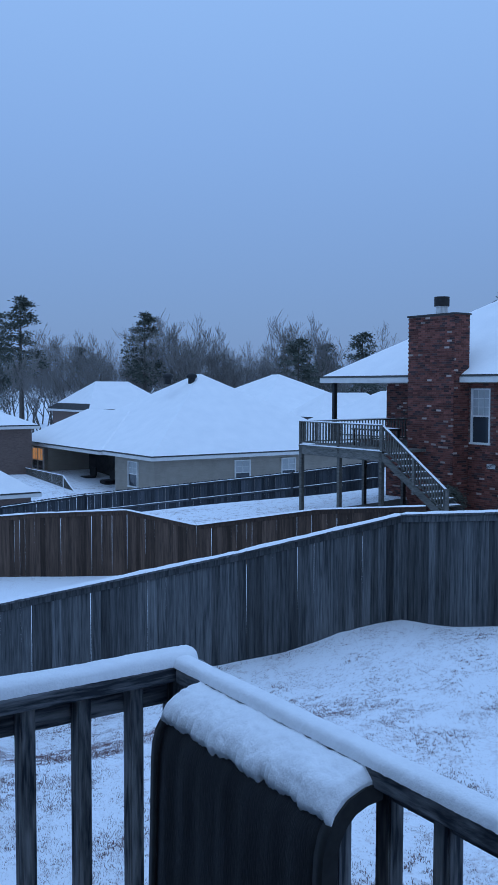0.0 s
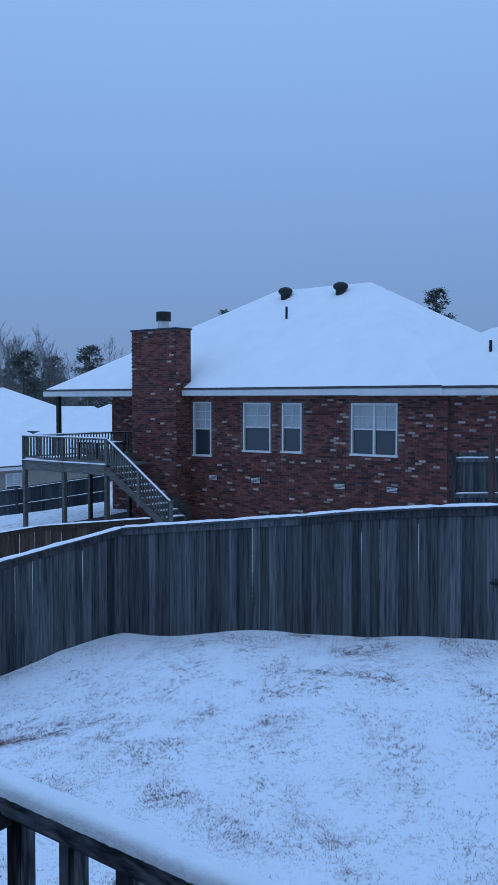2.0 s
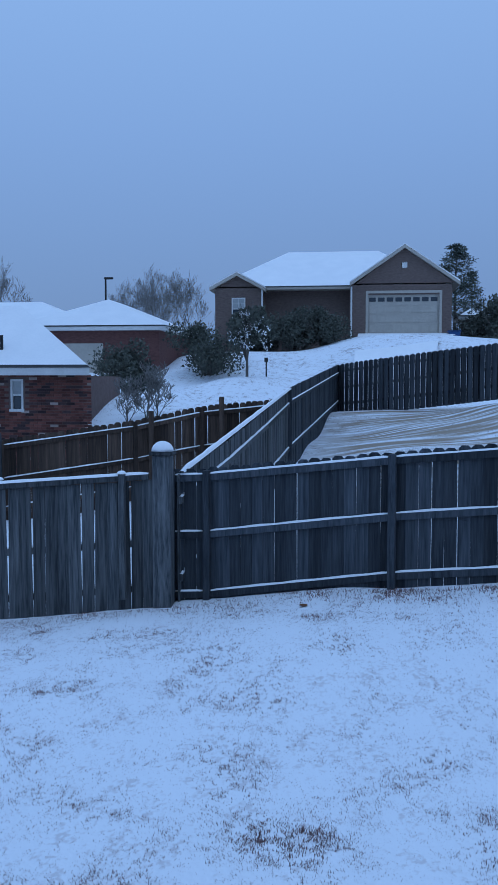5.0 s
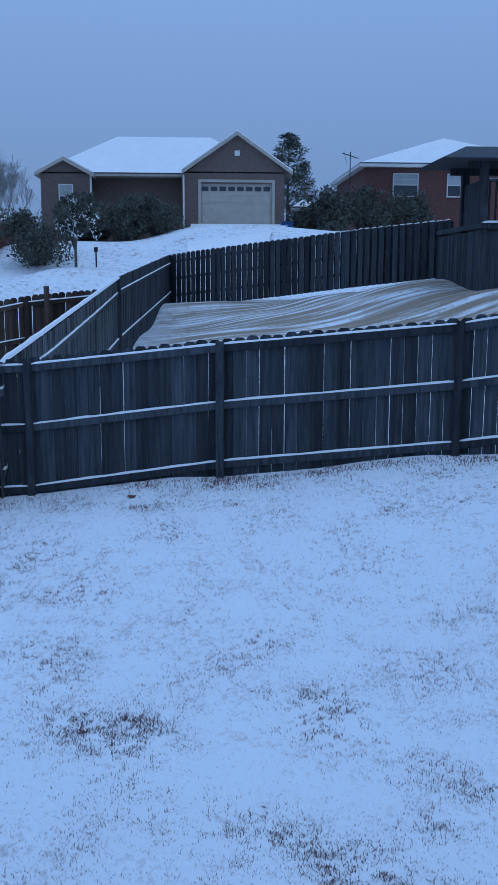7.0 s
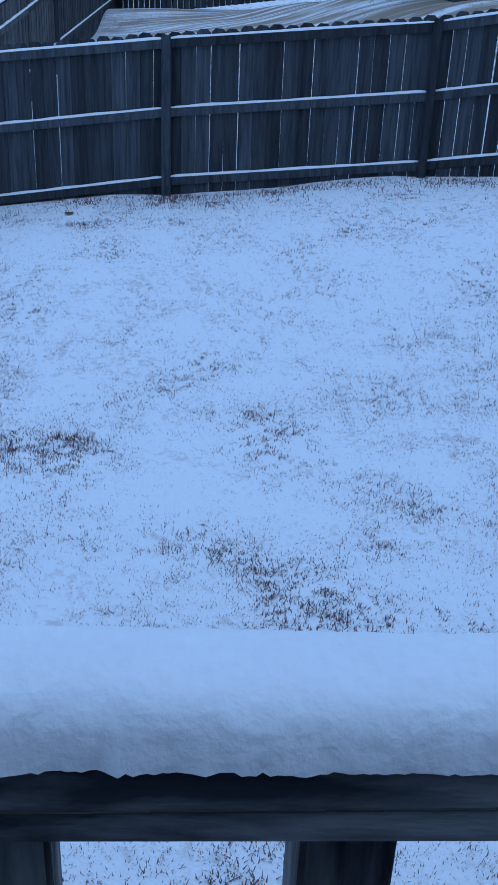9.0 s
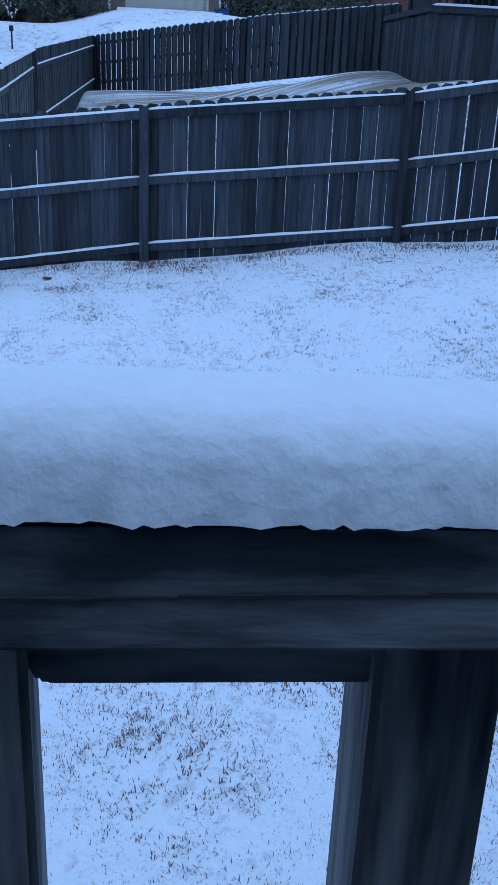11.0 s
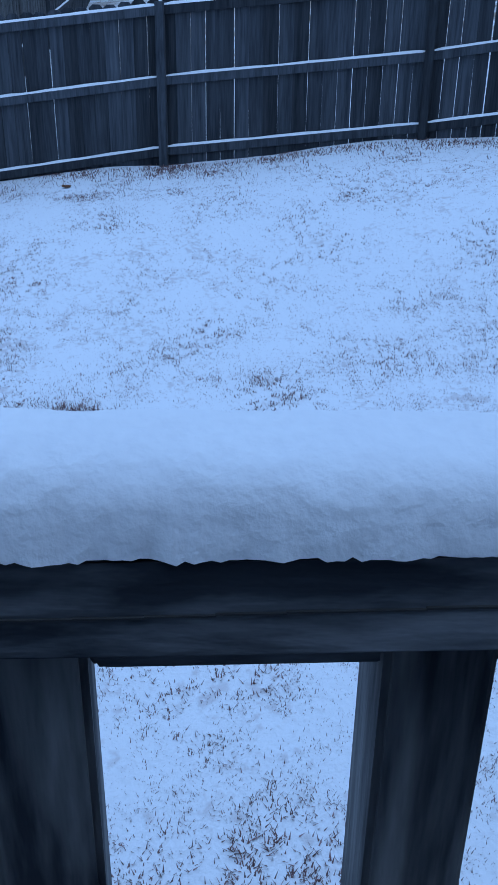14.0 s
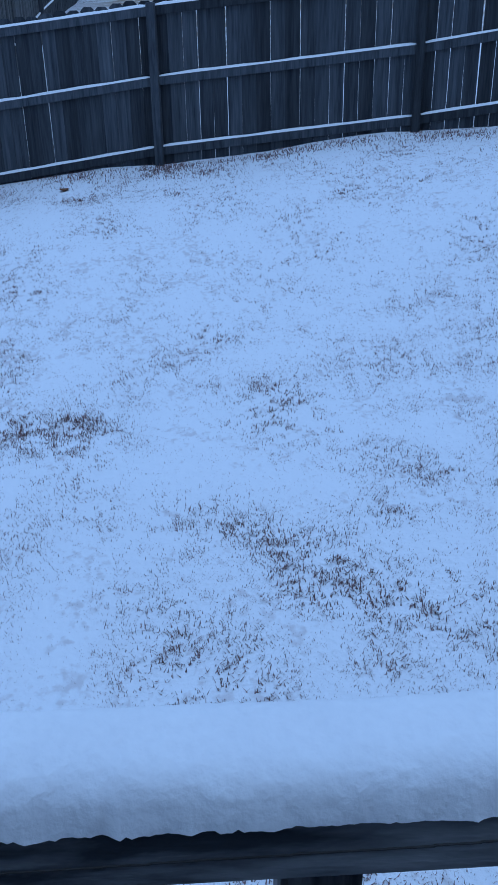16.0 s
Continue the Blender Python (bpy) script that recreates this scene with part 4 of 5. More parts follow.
# ---- houses further off ----
def hip_house(label, x0, x1, y0, y1, base, eave, rise, wall, along="y", inset=None, wins=(), trim=M_WHITE, siding=False, depth=0.2, boxes=()):
    h = thing("house", label, "house", "houses of the neighbourhood")
    o = 0.45
    bm = bmesh.new()
    boxes = boxes or ((x0 + o, y0 + o, x1 - o, y1 - o),)
    for a, b, c, d in boxes:
        box(bm, (a, b, base - 1.0), (c, d, eave - 0.05))
    part("wall", bm, wall, h)
    if siding:
        z = base
        while z < eave - depth:
            for a, b, c, d in boxes:
                part("siding_board", cube((a - 0.02, b - 0.02, z), (c + 0.02, d + 0.02, z + 0.03)), M_SIDING, h)
            z += 0.2
    snow_roof(h, x0, x1, y0, y1, eave, rise, along, inset, trim, depth)
    for axis, at, a, b, c, d in wins:
        sash_window(h, axis, at - 0.075, a, b, c, d, -1, cols=2, rows=2)
    return h


tan = hip_house("tan sided house with a broad snowy hip roof", 24.2, 40.5, 45.6, 62.5, -7.2, -4.0, 4.75, M_SIDING, "y", 8.2, siding=True, boxes=((24.65, 46.05, 40.0, 51.1), (28.0, 51.12, 40.0, 62.0)),
                wins=(("y", 46.03, 30.0, 31.1, -5.9, -4.4), ("y", 46.03, 33.4, 34.5, -5.9, -4.4), ("x", 24.63, 48.0, 49.2, -5.9, -4.4)))
roof_vent(tan, 29.6, 53.4, 0.12, 0.32, 0.5)
roof_vent(tan, 31.4, 53.4, 0.15, 0.32, 0.5)
wing = hip_house("tan sided porch wing with a dark recess and snowy roof", 24.0, 32.0, 52.0, 66.4, -7.2, -4.02, 2.3, M_SIDING, "y", 3.9, siding=True, boxes=((24.65, 61.8, 31.5, 66.0),))
pr = thing("porch", "covered porch with a wooden railing, its shade painted on the back wall", "porch")
# near-black panel before the tan siding: the recess's shade as colour
part("back_wall", cube((27.7, 51.2, -6.6), (27.9, 61.7, -4.25)), M_DARKTRIM, pr)
part("floor", cube((22.4, 51.3, -6.7), (27.6, 61.7, -6.55), 0.01), M_DECK, pr)
railing(pr, (22.5, 54.0, -6.55), (22.5, 61.6, -6.55), 0.95)
railing(pr, (22.5, 54.0, -6.55), (22.5, 51.0, -8.0), 0.95)
for y in (53.2, 57.0, 61.2):
    part("support", cube((22.45, y - 0.07, -8.4), (22.6, y + 0.07, -6.7)), M_DECK, pr)
sash_window(wing, "x", 24.54, 62.5, 64.6, -6.2, -4.4, -1, lit=True, twin=True)
for gy3 in (54.5, 57.6):
    gr = thing("patio_chair", "dark patio seat in the porch shade", "chair", "porch seats")
    part("seat", cube((25.6, gy3, -6.5), (26.4, gy3 + 0.9, -6.1), 0.04), M_DARKMETAL, gr)
    part("backrest", cube((26.3, gy3, -6.1), (26.45, gy3 + 0.9, -5.5), 0.04), M_DARKMETAL, gr)
hip_house("brown brick house behind with a snowy roof", 35.0, 44.5, 78, 88, -8, -2.2, 2.6, M_BRICK_FAR, "x", 3.0)
hip_house("house half hidden behind trees with a snowy roof", 11.0, 23.4, 60, 70, -8.5, -2.7, 2.0, M_BRICK_FAR, "x", 4.5)
hip_house("house half hidden behind trees with a snowy roof", 7.5, 18.0, 46, 54, -8.5, -5.6, 2.6, M_BRICK_FAR, "x", 3.9)
hip_house("distant house with a snowy hip roof", 45, 60, 65.2, 81.2, -7, -2.6, 3.7, M_BRICK_FAR, "y", 7.4)
hip_house("distant house with a snowy hip roof", 47.5, 58, 60, 66, -7, -2.8, 2.2, M_BRICK_FAR, "x", 2.9)
hip_house("distant house with a snowy hip roof", 42, 60, 47, 58, -6, -3.4, 3.0, M_BRICK_FAR, "x", 5.4)
# brown house across the lane with a garage
brown = hip_house("brick house with garage and snowy hip roof", 46.5, 58, 10.0, 18.2, 0.2, 2.75, 1.65, M_BRICK_RED_FAR, "x", 4.0)
hip_house("long brick house with a snowy roof", 50.0, 60, 15.0, 27.0, -0.4, 2.75, 1.95, M_BRICK_RED_FAR, "y", 4.5)
part("garage_door", cube((46.9, 13.4, 0.1), (46.96, 16.3, 1.9), 0.01), M_GARAGE, brown)

# the house with the gabled garage
gar = thing("house", "brown brick house with a gabled garage and snowy roof", "house", "houses of the neighbourhood")
GX = 55.0
bm = bmesh.new()
holes_wall(bm, "x", GX, 0.3, -4.85, 1.0, 1.0, 5.2, [(-4.15, -0.08, 2.35, 4.62)])
box(bm, (GX + 0.3, -4.85, 1.0), (66, -4.6, 5.2))
box(bm, (GX + 1.6, 1.0, 1.0), (66, 6.2, 5.15))
box(bm, (GX - 0.3, 6.2, 0.6), (66, 8.9, 5.15))
part("wall", bm, M_BRICK_FAR, gar)


def gable(y0, y1, x0, x1, ze, zr, name="roof"):
    ym = (y0 + y1) / 2
    bm = bmesh.new()
    o = 0.35
    box_pts = [(x0, y0 + o, ze - 0.02), (x0, y1 - o, ze - 0.02), (x0, ym, zr - 0.3 * (zr - ze) / (y1 - y0))]
    f = [bm.verts.new(p) for p in box_pts]
    bk = [bm.verts.new((x0 + 0.3, p[1], p[2])) for p in box_pts]
    bm.faces.new(f)
    bm.faces.new(list(reversed(bk)))
    for i in range(3):
        bm.faces.new((f[i], bk[i], bk[(i + 1) % 3], f[(i + 1) % 3]))
    bmesh.ops.recalc_face_normals(bm, faces=bm.faces[:])
    part("gable_wall", bm, M_BRICK_FAR, gar)
    for s, ya in ((0, y0), (1, y1)):
        for lab, mat, lift, xa in (("roof", M_GARAGE, 0.0, x0 - 0.3), ("snow", M_ROOFSNOW, 0.1, x0 - 0.22)):
            bm = bmesh.new()
            v = [bm.verts.new(p) for p in ((xa, ya, ze + lift), (x1, ya, ze + lift), (x1, ym, zr + lift), (xa, ym, zr + lift))]
            w = [bm.verts.new(p.co - Vector((0, 0, 0.18 if mat is M_GARAGE else 0.08))) for p in v]
            bm.faces.new(v)
            bm.faces.new(list(reversed(w)))
            for i in range(4):
                bm.faces.new((v[i], w[i], w[(i + 1) % 4], v[(i + 1) % 4]))
            bmesh.ops.recalc_face_normals(bm, faces=bm.faces[:])
            part(lab, bm, mat, gar)


gable(-5.3, 1.0, GX, 61, 5.3, 7.45)
gable(6.0, 9.2, GX - 0.3, 60, 5.1, 5.95)
main_roof = snow_roof(gar, GX + 0.6, 67.0, -4.9, 9.3, 5.2, 2.75, "y", 4.2, M_GARAGE, 0.15)
gd = part("garage_door", cube((GX + 0.1, -4.15, 2.35), (GX + 0.16, -0.08, 4.62)), M_GARAGE, gar, "beige panelled garage door with small arched panes")
for r in range(4):
    for c in range(8):
        a = -4.1 + c * 0.504
        z = 2.4 + r * 0.555
        if r == 3:
            part("pane", cube((GX + 0.07, a + 0.06, z + 0.16), (GX + 0.1, a + 0.44, z + 0.4), 0.01), M_GLASS, gd)
        else:
            part("panel", cube((GX + 0.08, a + 0.05, z + 0.06), (GX + 0.1, a + 0.45, z + 0.48), 0.01), M_GARAGE, gd)
for a, b, c, d in ((-4.3, -4.15, 2.35, 4.7), (-0.08, 0.07, 2.35, 4.7), (-4.3, 0.07, 4.7, 4.85)):
    part("door_trim", cube((GX - 0.04, a, c), (GX - 0.003, b, d)), M_GARAGE, gar)
part("downpipe", cube((GX - 0.4, 6.05, 0.8), (GX - 0.31, 6.15, 5.1)), M_WHITE, gar)
part("downpipe", cube((GX - 0.1, 0.85, 1.4), (GX - 0.003, 0.95, 5.1)), M_WHITE, gar)
part("attic_vent", cube((GX - 0.03, -2.35, 6.1), (GX + 0.05, -1.95, 6.5), 0.05), M_WHITE, gar)
sash_window(gar, "x", GX - 0.4, 7.1, 7.9, 3.2, 4.5, -1)
gar.location = (0, -0.1, 0.35)
dw = tagged(new("driveway", mesh_of("driveway", [(38.5, -2.4, ground_height(38.5, -2.4) - 0.3), (38.5, 0.5, ground_height(38.5, 0.5) - 0.3), (55.2, 0.4, 2.76), (55.2, -5.4, 2.76), (47, -3.6, ground_height(47, -3.6) + 0.12), (47, 0.5, ground_height(47, 0.5) + 0.12)], [(0, 4, 5, 1), (4, 3, 2, 5)], M_ROOFSNOW)), "smooth snow-covered driveway", "driveway", kind="structure")
# red house on the right and its neighbour
red = hip_house("red brick house with a snowy hip roof", 59.0, 72, -22.5, -9.1, 2.2, 6.15, 2.3, M_BRICK_RED_FAR, "x", 6.0, wins=(("x", 59.43, -12.9, -11.3, 4.2, 5.6), ("x", 59.43, -15.6, -14.7, 4.2, 5.6)))
red.location = (0, -0.8, 0.5)
shed = hip_house("small red outbuilding behind the bin", 58.0, 61, -7.6, -5.6, 1.8, 3.9, 0.5, M_BRICK_RED_FAR, "y", 0.9)
an = thing("roof_aerial", "bare rooftop aerial on a thin mast", "aerial")
part("mast", cube((59.0, -8.42, 5.0), (59.05, -8.37, 7.0)), M_DARKMETAL, an)
part("arm", beam((59.02, -8.9, 6.6), (59.02, -7.9, 6.9), 0.05, 0.05), M_DARKMETAL, an)
part("arm", beam((59.02, -8.2, 6.2), (59.02, -8.0, 7.0), 0.05, 0.05), M_DARKMETAL, an)
an.location = (0, -0.95, 0.3)
# covered deck at the top of the neighbouring garden
gz = thing("covered_deck", "dark timber pavilion on a raised lattice deck", "pavilion")
part("floor", cube((22.5, -12.0, 0.9), (26.8, -5.85, 1.02), 0.01), M_FENCE_DARK, gz)
for px, py in ((22.7, -5.98), (22.7, -9.3), (22.7, -11.8), (24.3, -5.98), (24.3, -11.8)):
    part("post", cube((px - 0.09, py - 0.09, -0.9), (px + 0.09, py + 0.09, 2.5), 0.01), M_FENCE_DARK, gz)
part("beam", beam((22.7, -12, 2.28), (22.7, -5.6, 2.28), 0.12, 0.2), M_FENCE_DARK, gz)
part("beam", beam((24.3, -12, 2.28), (24.3, -5.6, 2.28), 0.12, 0.2), M_FENCE_DARK, gz)
part("roof", roof_mesh(22.0, 24.7, -12.6, -4.8, 2.44, 0.42, "y", 0.9), M_FENCE_DARK, gz, "low dark roof dusted with snow")
part("back_wall", cube((24.4, -12, 1.0), (24.5, -7.0, 2.2)), M_FENCE_DARK, gz)
part("rail", beam((22.7, -12, 1.98), (22.7, -6.0, 1.98), 0.1, 0.06), M_FENCE_DARK, gz)
part("snow", snow_strip((22.5, -12, 1.02), (22.5, -5.9, 1.02), 0.18, 0.05), M_SNOW, gz)
part("snow", snow_strip((22.7, -12, 2.04), (22.7, -6.0, 2.04), 0.1, 0.03), M_SNOW, gz, "snow on the rail")
for i in range(36):
    part("baluster", cube((22.68, -6.15 - i * 0.16, 1.02), (22.72, -6.11 - i * 0.16, 1.98)), M_FENCE_DARK, gz)
part("side_board", cube((22.9, -6.03, 1.02), (24.3, -5.95, 2.02)), M_FENCE_DARK, gz)
sk = picket_mesh("picket", M_FENCE_DARK, False)
for i in range(40):
    piece("picket", sk, gz, Matrix.Translation((22.62, -5.95 - i * 0.155, -0.75)) @ Matrix.Rotation(radians(90), 4, "Z") @ Matrix.Diagonal((1.08, 1, 1.6, 1)))
for i in range(26):
    piece("picket", sk, gz, Matrix.Translation((22.7 + i * 0.155, -5.9, -0.75)) @ Matrix.Diagonal((1, 1, 1.6, 1)))


gz.location = (0, -0.83, 0.03)


# ---- trees, shrubs and small things ----
def tube(v, f, a, b, r0, r1, sides=5):
    d = (b - a).normalized()
    s = d.orthogonal().normalized()
    t = d.cross(s)
    n = len(v)
    for c, r in ((a, r0), (b, r1)):
        for i in range(sides):
            g = 2 * math.pi * i / sides
            v.append(tuple(c + (s * math.cos(g) + t * math.sin(g)) * r))
    for i in range(sides):
        j = (i + 1) % sides
        f.append((n + i, n + j, n + sides + j, n + sides + i))


def bare_tree_mesh(seed, height, levels=5, spread=0.5, trunk=None):
    rnd = random.Random(seed)
    wood, twigs = ([], []), ([], [])

    def grow(p, d, length, r, level):
        steps = 3
        for s in range(steps):
            d2 = (d + Vector((rnd.uniform(-1, 1), rnd.uniform(-1, 1), rnd.uniform(-0.3, 0.7))) * 0.13).normalized()
            q = p + d2 * (length / steps)
            r2 = r * (0.86 if s < steps - 1 else 0.7)
            tube(*(wood if level < 2 else twigs), p, q, max(r, 0.018), max(r2, 0.012), 6 if level < 2 else 3)
            if level < levels and (s > 0 or level == 0):
                for _ in range(rnd.choice((1, 2, 2)) if level < 2 else rnd.choice((1, 2, 2, 3))):
                    side = Vector((rnd.uniform(-1, 1), rnd.uniform(-1, 1), rnd.uniform(0.1, 0.9))).normalized()
                    nd = (d2 * (1 - spread) + side * spread * 1.3 + Vector((0, 0, 0.18))).normalized()
                    grow(q, nd, length * rnd.uniform(0.5, 0.75), r2 * 0.55, level + 1)
            p, d, r = q, d2, r2
    grow(Vector((0, 0, -0.5)), Vector((0, 0, 1)), height * 0.55, trunk or height * 0.016, 0)
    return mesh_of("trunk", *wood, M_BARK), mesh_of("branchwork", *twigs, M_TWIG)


def pine_mesh(seed, height, bare=0.45, wide=0.22, n=46):
    rnd = random.Random(seed)
    wood, leaf = ([], []), ([], [])
    top = Vector((rnd.uniform(-0.3, 0.3), rnd.uniform(-0.3, 0.3), height))
    tube(*wood, Vector((0, 0, -0.5)), top * 0.5, height * 0.018, height * 0.012, 7)
    tube(*wood, top * 0.5, top, height * 0.012, 0.03, 6)
    for i in range(n):
        u = bare + (1 - bare) * (i + rnd.random()) / n
        reach = height * wide * (1 - u) ** 0.55 * rnd.uniform(0.45, 1.15) + 0.25
        g = rnd.uniform(0, 2 * math.pi)
        a = top * u
        b = a + Vector((math.cos(g) * reach, math.sin(g) * reach, reach * rnd.uniform(-0.05, 0.4)))
        tube(*wood, a, b, 0.05, 0.015, 4)
        for k in range(3):
            c = a + (b - a) * rnd.uniform(0.55, 1.05)
            for _ in range(30):
                d = Vector((rnd.gauss(0, 1), rnd.gauss(0, 1), rnd.gauss(0.1, 0.4))) * (0.24 + reach * 0.07)
                e = c + d
                w = Vector((rnd.gauss(0, 1), rnd.gauss(0, 1), rnd.gauss(0, 1))).normalized() * 0.09
                t = d.normalized() * 0.33
                m = len(leaf[0])
                leaf[0].extend([tuple(e - w), tuple(e + w), tuple(e + t)])
                leaf[1].append((m, m + 1, m + 2))
    return mesh_of("trunk", *wood, M_BARK), mesh_of("crown", *leaf, M_PINE)


def shrub_mesh(seed, r, h, count, mat, leaf_size=0.09):
    rnd = random.Random(seed)
    wood, leaf = ([], []), ([], [])
    for _ in range(26):
        g, k = rnd.uniform(0, 6.28), rnd.uniform(0.2, 1)
        tip = Vector((math.cos(g) * r * k, math.sin(g) * r * k, h * rnd.uniform(0.55, 1.0) * (1 - 0.35 * k * k)))
        mid = tip * 0.5 + Vector((rnd.uniform(-0.1, 0.1), rnd.uniform(-0.1, 0.1), 0.1))
        tube(*wood, Vector((0, 0, -0.3)), mid, 0.035, 0.02, 4)
        tube(*wood, mid, tip, 0.02, 0.008, 3)
    lumps = [(Vector((rnd.gauss(0, 0.42) * r, rnd.gauss(0, 0.42) * r, h * rnd.uniform(0.25, 0.82))), rnd.uniform(0.25, 0.5)) for _ in range(16)]
    for _ in range(count):
        c, s = rnd.choice(lumps)
        d = Vector((rnd.gauss(0, 1), rnd.gauss(0, 1), rnd.gauss(0, 1))).normalized() * s * r * rnd.uniform(0.6, 1.1)
        e = c + d
        if e.z < 0:
            continue
        w = Vector((rnd.gauss(0, 1), rnd.gauss(0, 1), rnd.gauss(0, 1))).normalized() * leaf_size
        t = Vector((rnd.gauss(0, 1), rnd.gauss(0, 1), rnd.gauss(0, 1))).normalized() * leaf_size * 1.6
        m = len(leaf[0])
        leaf[0].extend([tuple(e - w), tuple(e + w), tuple(e + t)])
        leaf[1].append((m, m + 1, m + 2))
    return mesh_of("stem", *wood, M_BARK), mesh_of("crown", *leaf, mat)


def plant(name, meshes, x, y, z, s, turn, label, category, group):
    t = thing(name, label, category, group)
    t.matrix_basis = Matrix.Translation((x, y, z)) @ Matrix.Rotation(turn, 4, "Z") @ Matrix.Scale(s, 4)
    for me in meshes:
        piece(me.name.split(".")[0], me, t, Matrix())
    return t


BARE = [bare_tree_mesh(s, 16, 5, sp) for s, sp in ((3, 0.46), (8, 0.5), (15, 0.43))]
PINES = [pine_mesh(5, 18, 0.52, 0.24, 52), pine_mesh(9, 17, 0.45, 0.25, 48), pine_mesh(21, 15, 0.22, 0.34, 90)]


def far_plant(px, top, dist, kind, i, base=None):
    """A tree on the bearing px degrees right of +Y whose top stands at a height of top metres."""
    x, y = dist * math.sin(radians(px)), dist * math.cos(radians(px))
    zb = ground_height(x, y) if base is None else base
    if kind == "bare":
        h, ms, lab = 15.0, BARE[i % 3], "bare winter tree with fine grey twigs paled for haze"
    else:
        h, ms, lab = (18.0, 17.0, 15.0)[i % 3], PINES[i % 3], "dark pine with a ragged crown, paled for haze"
    h = max(v.co.z for me in ms for v in me.vertices)
    plant("tree", ms, x, y, zb, (top - zb) / h, i * 1.3, lab, "tree", "trees along the skyline")


rt = random.Random(4)
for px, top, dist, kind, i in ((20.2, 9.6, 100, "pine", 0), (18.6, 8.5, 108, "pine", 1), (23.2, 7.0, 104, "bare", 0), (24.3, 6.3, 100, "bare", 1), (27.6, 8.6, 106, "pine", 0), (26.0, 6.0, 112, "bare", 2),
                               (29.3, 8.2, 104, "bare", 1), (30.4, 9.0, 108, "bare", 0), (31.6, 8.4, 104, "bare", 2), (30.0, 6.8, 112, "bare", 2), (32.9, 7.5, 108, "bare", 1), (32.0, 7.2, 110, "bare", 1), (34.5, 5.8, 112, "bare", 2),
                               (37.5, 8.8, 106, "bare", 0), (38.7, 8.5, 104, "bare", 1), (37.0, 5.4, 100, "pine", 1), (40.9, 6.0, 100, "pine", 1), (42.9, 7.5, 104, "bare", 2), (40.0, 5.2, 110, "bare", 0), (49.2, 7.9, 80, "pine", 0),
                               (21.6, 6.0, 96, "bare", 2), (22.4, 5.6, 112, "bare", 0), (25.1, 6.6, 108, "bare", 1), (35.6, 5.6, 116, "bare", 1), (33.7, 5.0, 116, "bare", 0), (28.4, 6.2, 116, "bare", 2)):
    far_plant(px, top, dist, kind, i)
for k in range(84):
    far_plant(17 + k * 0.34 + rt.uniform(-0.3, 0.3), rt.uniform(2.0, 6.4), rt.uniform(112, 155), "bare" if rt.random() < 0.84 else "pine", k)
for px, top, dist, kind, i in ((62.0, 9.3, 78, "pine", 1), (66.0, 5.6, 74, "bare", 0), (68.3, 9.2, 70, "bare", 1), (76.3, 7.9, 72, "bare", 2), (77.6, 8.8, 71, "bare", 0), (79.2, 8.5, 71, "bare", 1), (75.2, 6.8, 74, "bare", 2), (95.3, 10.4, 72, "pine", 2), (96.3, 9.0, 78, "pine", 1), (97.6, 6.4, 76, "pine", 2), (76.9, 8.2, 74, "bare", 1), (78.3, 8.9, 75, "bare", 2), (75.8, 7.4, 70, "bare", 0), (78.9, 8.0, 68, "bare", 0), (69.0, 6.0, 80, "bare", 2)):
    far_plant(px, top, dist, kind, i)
SHRUB = [shrub_mesh(s, 1.5, 2.2, 5200, M_BUSH, 0.07) for s in (2, 6)]
for x, y, s, i in ((38.8, 9.9, 1.05, 0), (45.5, 7.6, 1.15, 1), (52.0, 4.0, 1.1, 0), (52.0, 2.2, 0.95, 1), (53.4, 5.4, 0.95, 0), (54.0, 6.6, 0.75, 1), (56.0, -7.8, 1.3, 0), (57.0, -10.5, 1.1, 1), (57.0, -6.4, 0.8, 0), (57.2, -13.0, 1.0, 0), (52.0, 12.0, 1.0, 1), (22.9, 14.6, 0.35, 0), (22.8, 22.0, 0.4, 1)):
    plant("shrub", SHRUB[i], x, y, ground_height(x, y), s, i + x, "evergreen shrub powdered with snow, paled for haze", "shrub", "shrubs by the houses")
twiggy = bare_tree_mesh(31, 2.6, 4, 0.75, 0.05)
for x, y, s in ((31.5, 7.5, 0.85), (31.9, 7.1, 0.7), (31.2, 8.0, 0.7)):
    plant("shrub", twiggy, x, y, ground_height(x, y), s, x * 9, "leafless bush of dark twigs", "shrub", "bare bushes")
sap = thing("young_tree", "young evergreen tree with snow among its leaves", "tree")
stem, crown = shrub_mesh(12, 0.85, 2.6, 2600, M_BUSH, 0.09)
sap.matrix_basis = Matrix.Translation((39.7, 5.0, 0.1))
v, f = [], []
tube(v, f, Vector((0, 0, -0.4)), Vector((0.05, 0, 1.3)), 0.07, 0.05, 7)
piece("trunk", mesh_of("trunk", v, f, M_BARK), sap, Matrix())
piece("stem", stem, sap, Matrix.Translation((0, 0, 0.9)))
piece("crown", crown, sap, Matrix.Translation((0, 0, 0.7)))
_, fl = shrub_mesh(13, 0.8, 2.5, 500, M_SNOW, 0.06)
tagged(piece("snow", fl, sap, Matrix.Translation((0, 0, 0.78))), kind="stuff")
# street lamp, marker post, bin
lamp = thing("street_lamp", "dark street lamp with a flat head", "street lamp")
part("pole", cube((67.4, 19.0, 2.0), (67.52, 19.12, 7.58), 0.02), M_DARKMETAL, lamp)
part("head", cube((67.35, 18.5, 7.48), (67.57, 19.15, 7.63), 0.02), M_DARKMETAL, lamp)
mk = thing("marker_post", "thin dark metal post in the lawn", "post")
part("shaft", cube((39.77, 4.15, -0.4), (39.83, 4.21, 0.9), 0.01), M_DARKMETAL, mk)
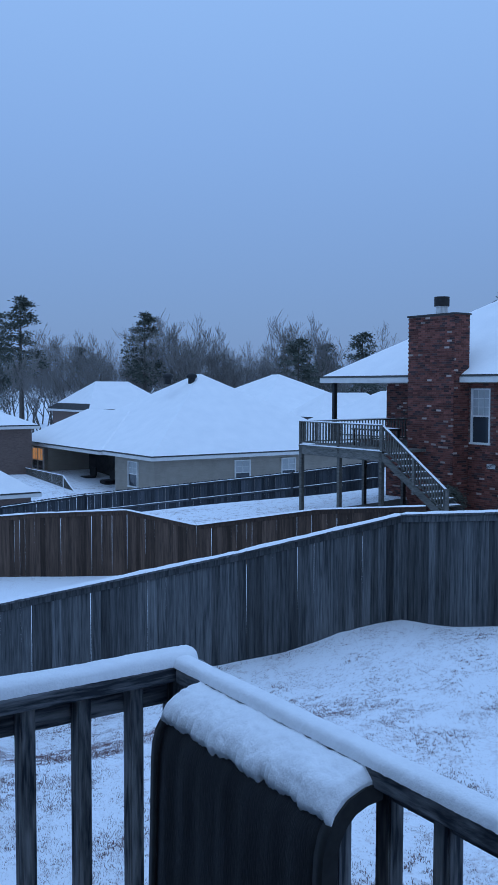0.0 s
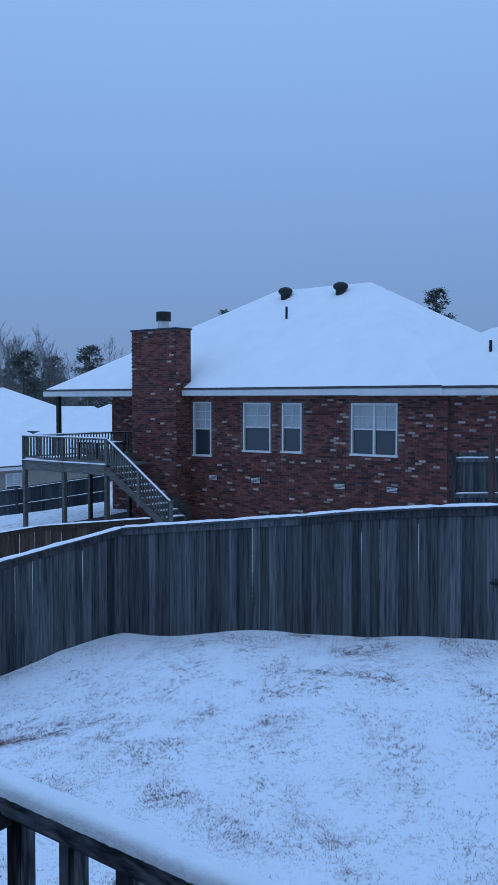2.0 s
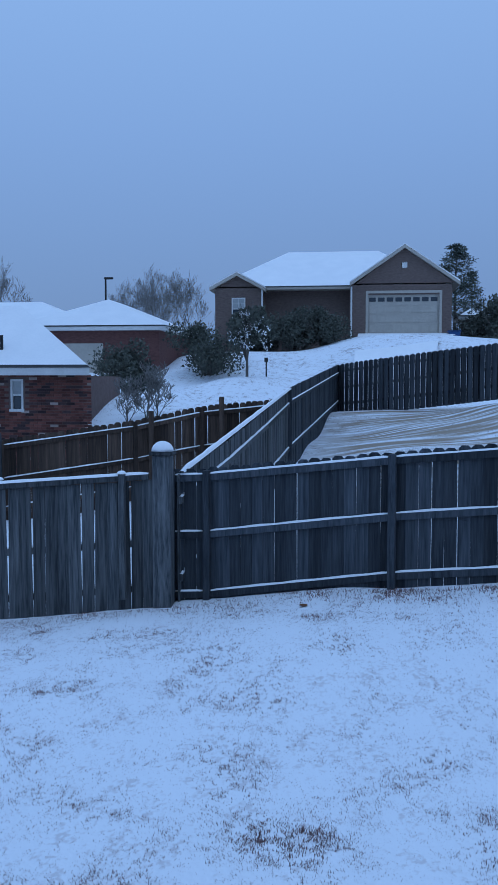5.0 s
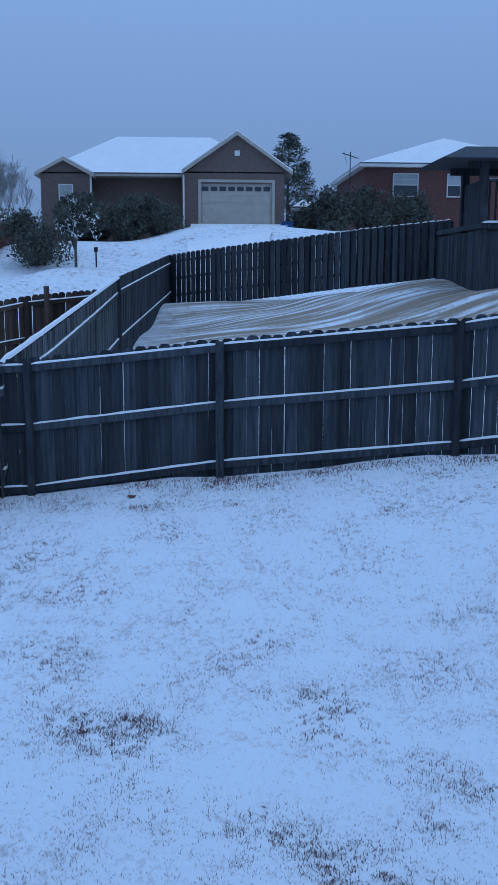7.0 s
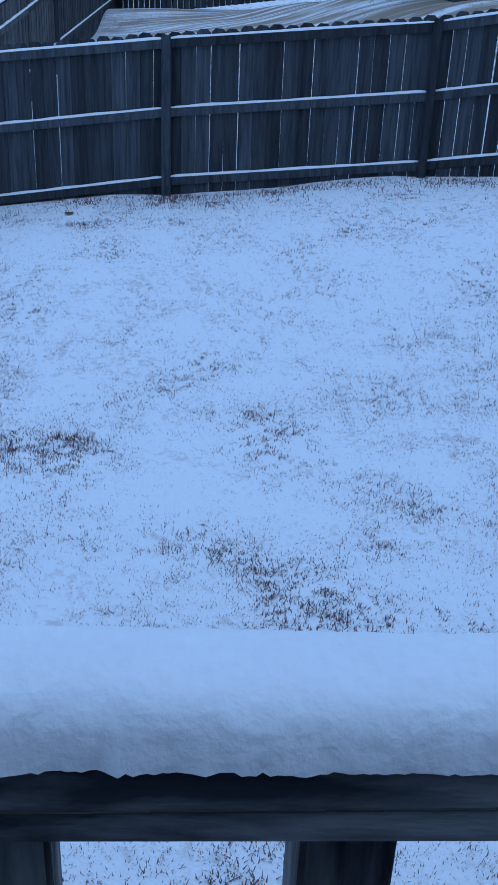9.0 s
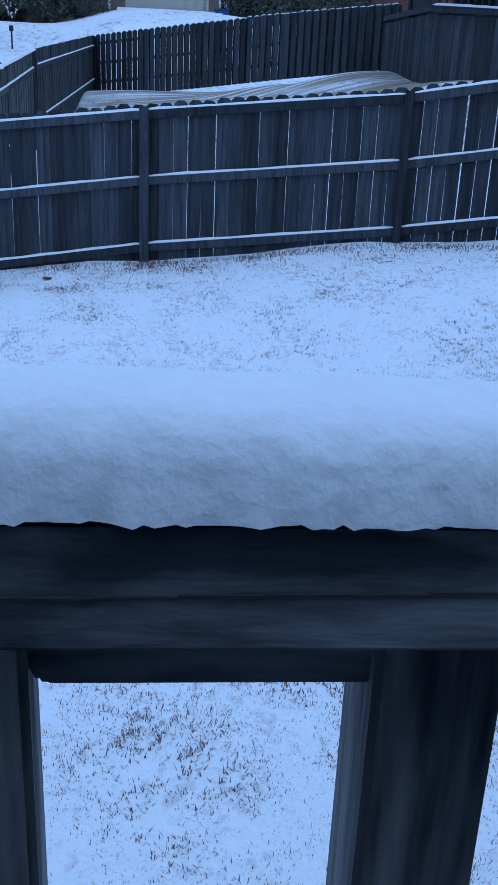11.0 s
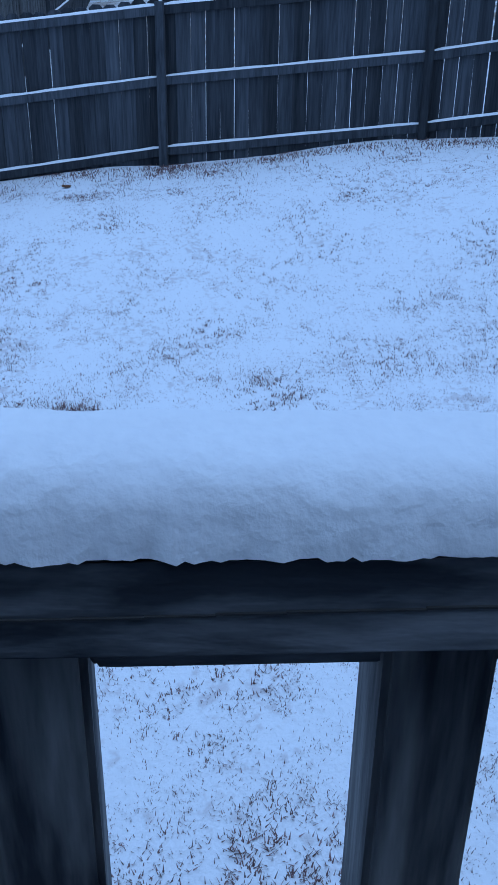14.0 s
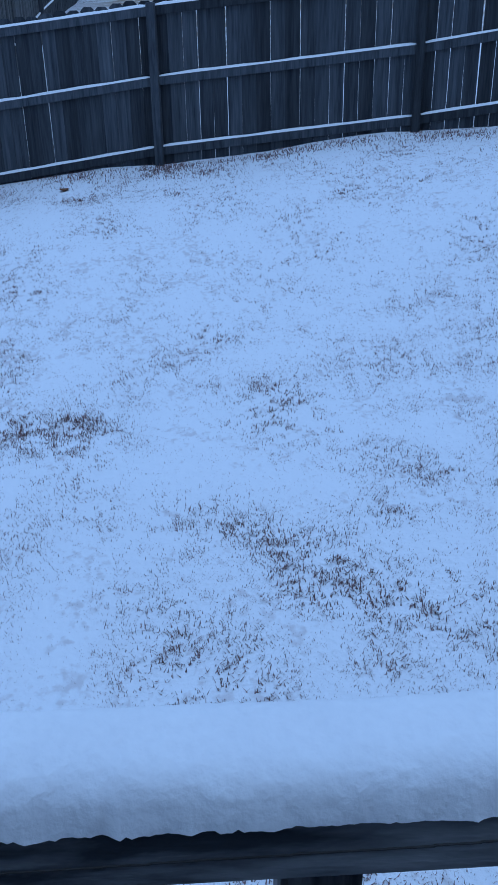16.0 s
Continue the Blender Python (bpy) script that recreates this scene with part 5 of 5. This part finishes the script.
part("plate", cube((39.75, 4.1, 0.75), (39.78, 4.26, 0.95), 0.005), M_DARKMETAL, mk)
wb = thing("wheeled_bin", "blue plastic wheeled bin with a lid", "bin")
bm = cube((53.8, -5.35, 1.95), (54.5, -4.7, 2.75), 0.03)
for v in bm.verts:
    if v.co.z < 2.3:
        v.co.x, v.co.y = 54.15 + (v.co.x - 54.15) * 0.85, -5.02 + (v.co.y + 5.02) * 0.85
part("body", bm, M_BIN, wb)
part("lid", cube((53.75, -5.4, 2.75), (54.55, -4.65, 2.82), 0.02), M_BIN, wb)
for wy in (-5.3, -4.75):
    bm = bmesh.new()
    bmesh.ops.create_cone(bm, cap_ends=True, segments=14, radius1=0.12, radius2=0.12, depth=0.05, matrix=Matrix.Translation((54.45, wy, 2.02)) @ Matrix.Rotation(radians(90), 4, "X"))
    part("wheel", bm, M_DARKMETAL, wb)

# dead grass that pokes through the snow of our lawn
rg = random.Random(11)
gv, gf = [], []
for _ in range(270000):
    x, y = rg.uniform(1.6, 11.9), rg.uniform(-6.5, 12.0)
    near_fence = max(0.0, x - 10.2) * 0.25
    bare = math.exp(-((x - 8.7) ** 2 / 1.2 + (y - 9.6) ** 2 / 1.6))
    patch = 0.55 * noise.noise(Vector((x * 0.55, y * 0.55, 3))) + 0.5 * noise.noise(Vector((x * 1.7, y * 1.7, 7))) + 0.45 * noise.noise(Vector((x * 5.5, y * 5.5, 1)))
    if rg.random() > 0.24 + max(0.0, patch + 0.075 * (7.6 - x) + near_fence - bare) * 1.5 - 0.1 * bare:
        continue
    z = ground_height(x, y)
    for _ in range(rg.choice((3, 4, 6, 8))):
        g, ln = rg.uniform(0, 6.28), rg.uniform(0.008, 0.030)
        bx, by = x + rg.gauss(0, 0.016), y + rg.gauss(0, 0.016)
        w, lean = rg.uniform(0.0020, 0.0038), rg.uniform(0.4, 1.2)
        n = len(gv)
        gv += [(bx - w * math.sin(g), by + w * math.cos(g), z - 0.01), (bx + w * math.sin(g), by - w * math.cos(g), z - 0.01), (bx + math.cos(g) * ln * lean, by + math.sin(g) * ln * lean, z + ln * (1.05 - lean * 0.7))]
        gf.append((n, n + 1, n + 2))
tagged(new("grass", mesh_of("grass", gv, gf, M_GRASS)), "dead brown grass poking through the snow", "grass", kind="stuff")
# weeds at the foot of the fences
gv, gf = [], []
foot = [(4.4, 12.7), (7.8, 11.85), (10.45, 11.1), (10.9, 7.8), (11.2, 4.9), (11.5, 2.6), (11.75, 1.9), (11.2, -0.4), (10.6, -3.0), (9.75, -5.3)]
for (ax, ay), (bx, by) in zip(foot, foot[1:]):
    for _ in range(int(math.hypot(bx - ax, by - ay) * 260)):
        u = rg.random()
        x, y = ax + (bx - ax) * u - abs(rg.gauss(0, 0.34)), ay + (by - ay) * u + rg.gauss(0, 0.05)
        if noise.noise(Vector((x * 1.3, y * 1.3, 9))) < rg.uniform(-0.5, 0.25):
            continue
        z = ground_height(x, y)
        g, ln, w = rg.uniform(0, 6.28), rg.uniform(0.015, 0.06) * (0.6 + 0.8 * abs(noise.noise(Vector((x * 2.5, y * 2.5, 4))))), 0.005
        n = len(gv)
        gv += [(x - w, y - w, z - 0.01), (x + w, y + w, z - 0.01), (x + math.cos(g) * ln * 0.6, y + math.sin(g) * ln * 0.6, z + ln)]
        gf.append((n, n + 1, n + 2))
tagged(new("weeds", mesh_of("weeds", gv, gf, M_GRASS)), "dry weeds along the foot of the fence", "weeds", kind="stuff")
lf = thing("fallen_leaf", "curled brown leaf lying on the snow", "leaf")
bm = bmesh.new()
bmesh.ops.create_grid(bm, x_segments=6, y_segments=6, size=0.045)
for v in bm.verts:
    v.co = Vector((v.co.x * (1 - abs(v.co.y) * 8), v.co.y, 0.004 + 6 * v.co.x ** 2 + 3 * v.co.y ** 2)) + Vector((10.74, 0.67, ground_height(10.74, 0.67) + 0.01))
bmesh.ops.solidify(bm, geom=bm.faces[:], thickness=0.002)
part("blade", bm, M_TAN, lf)
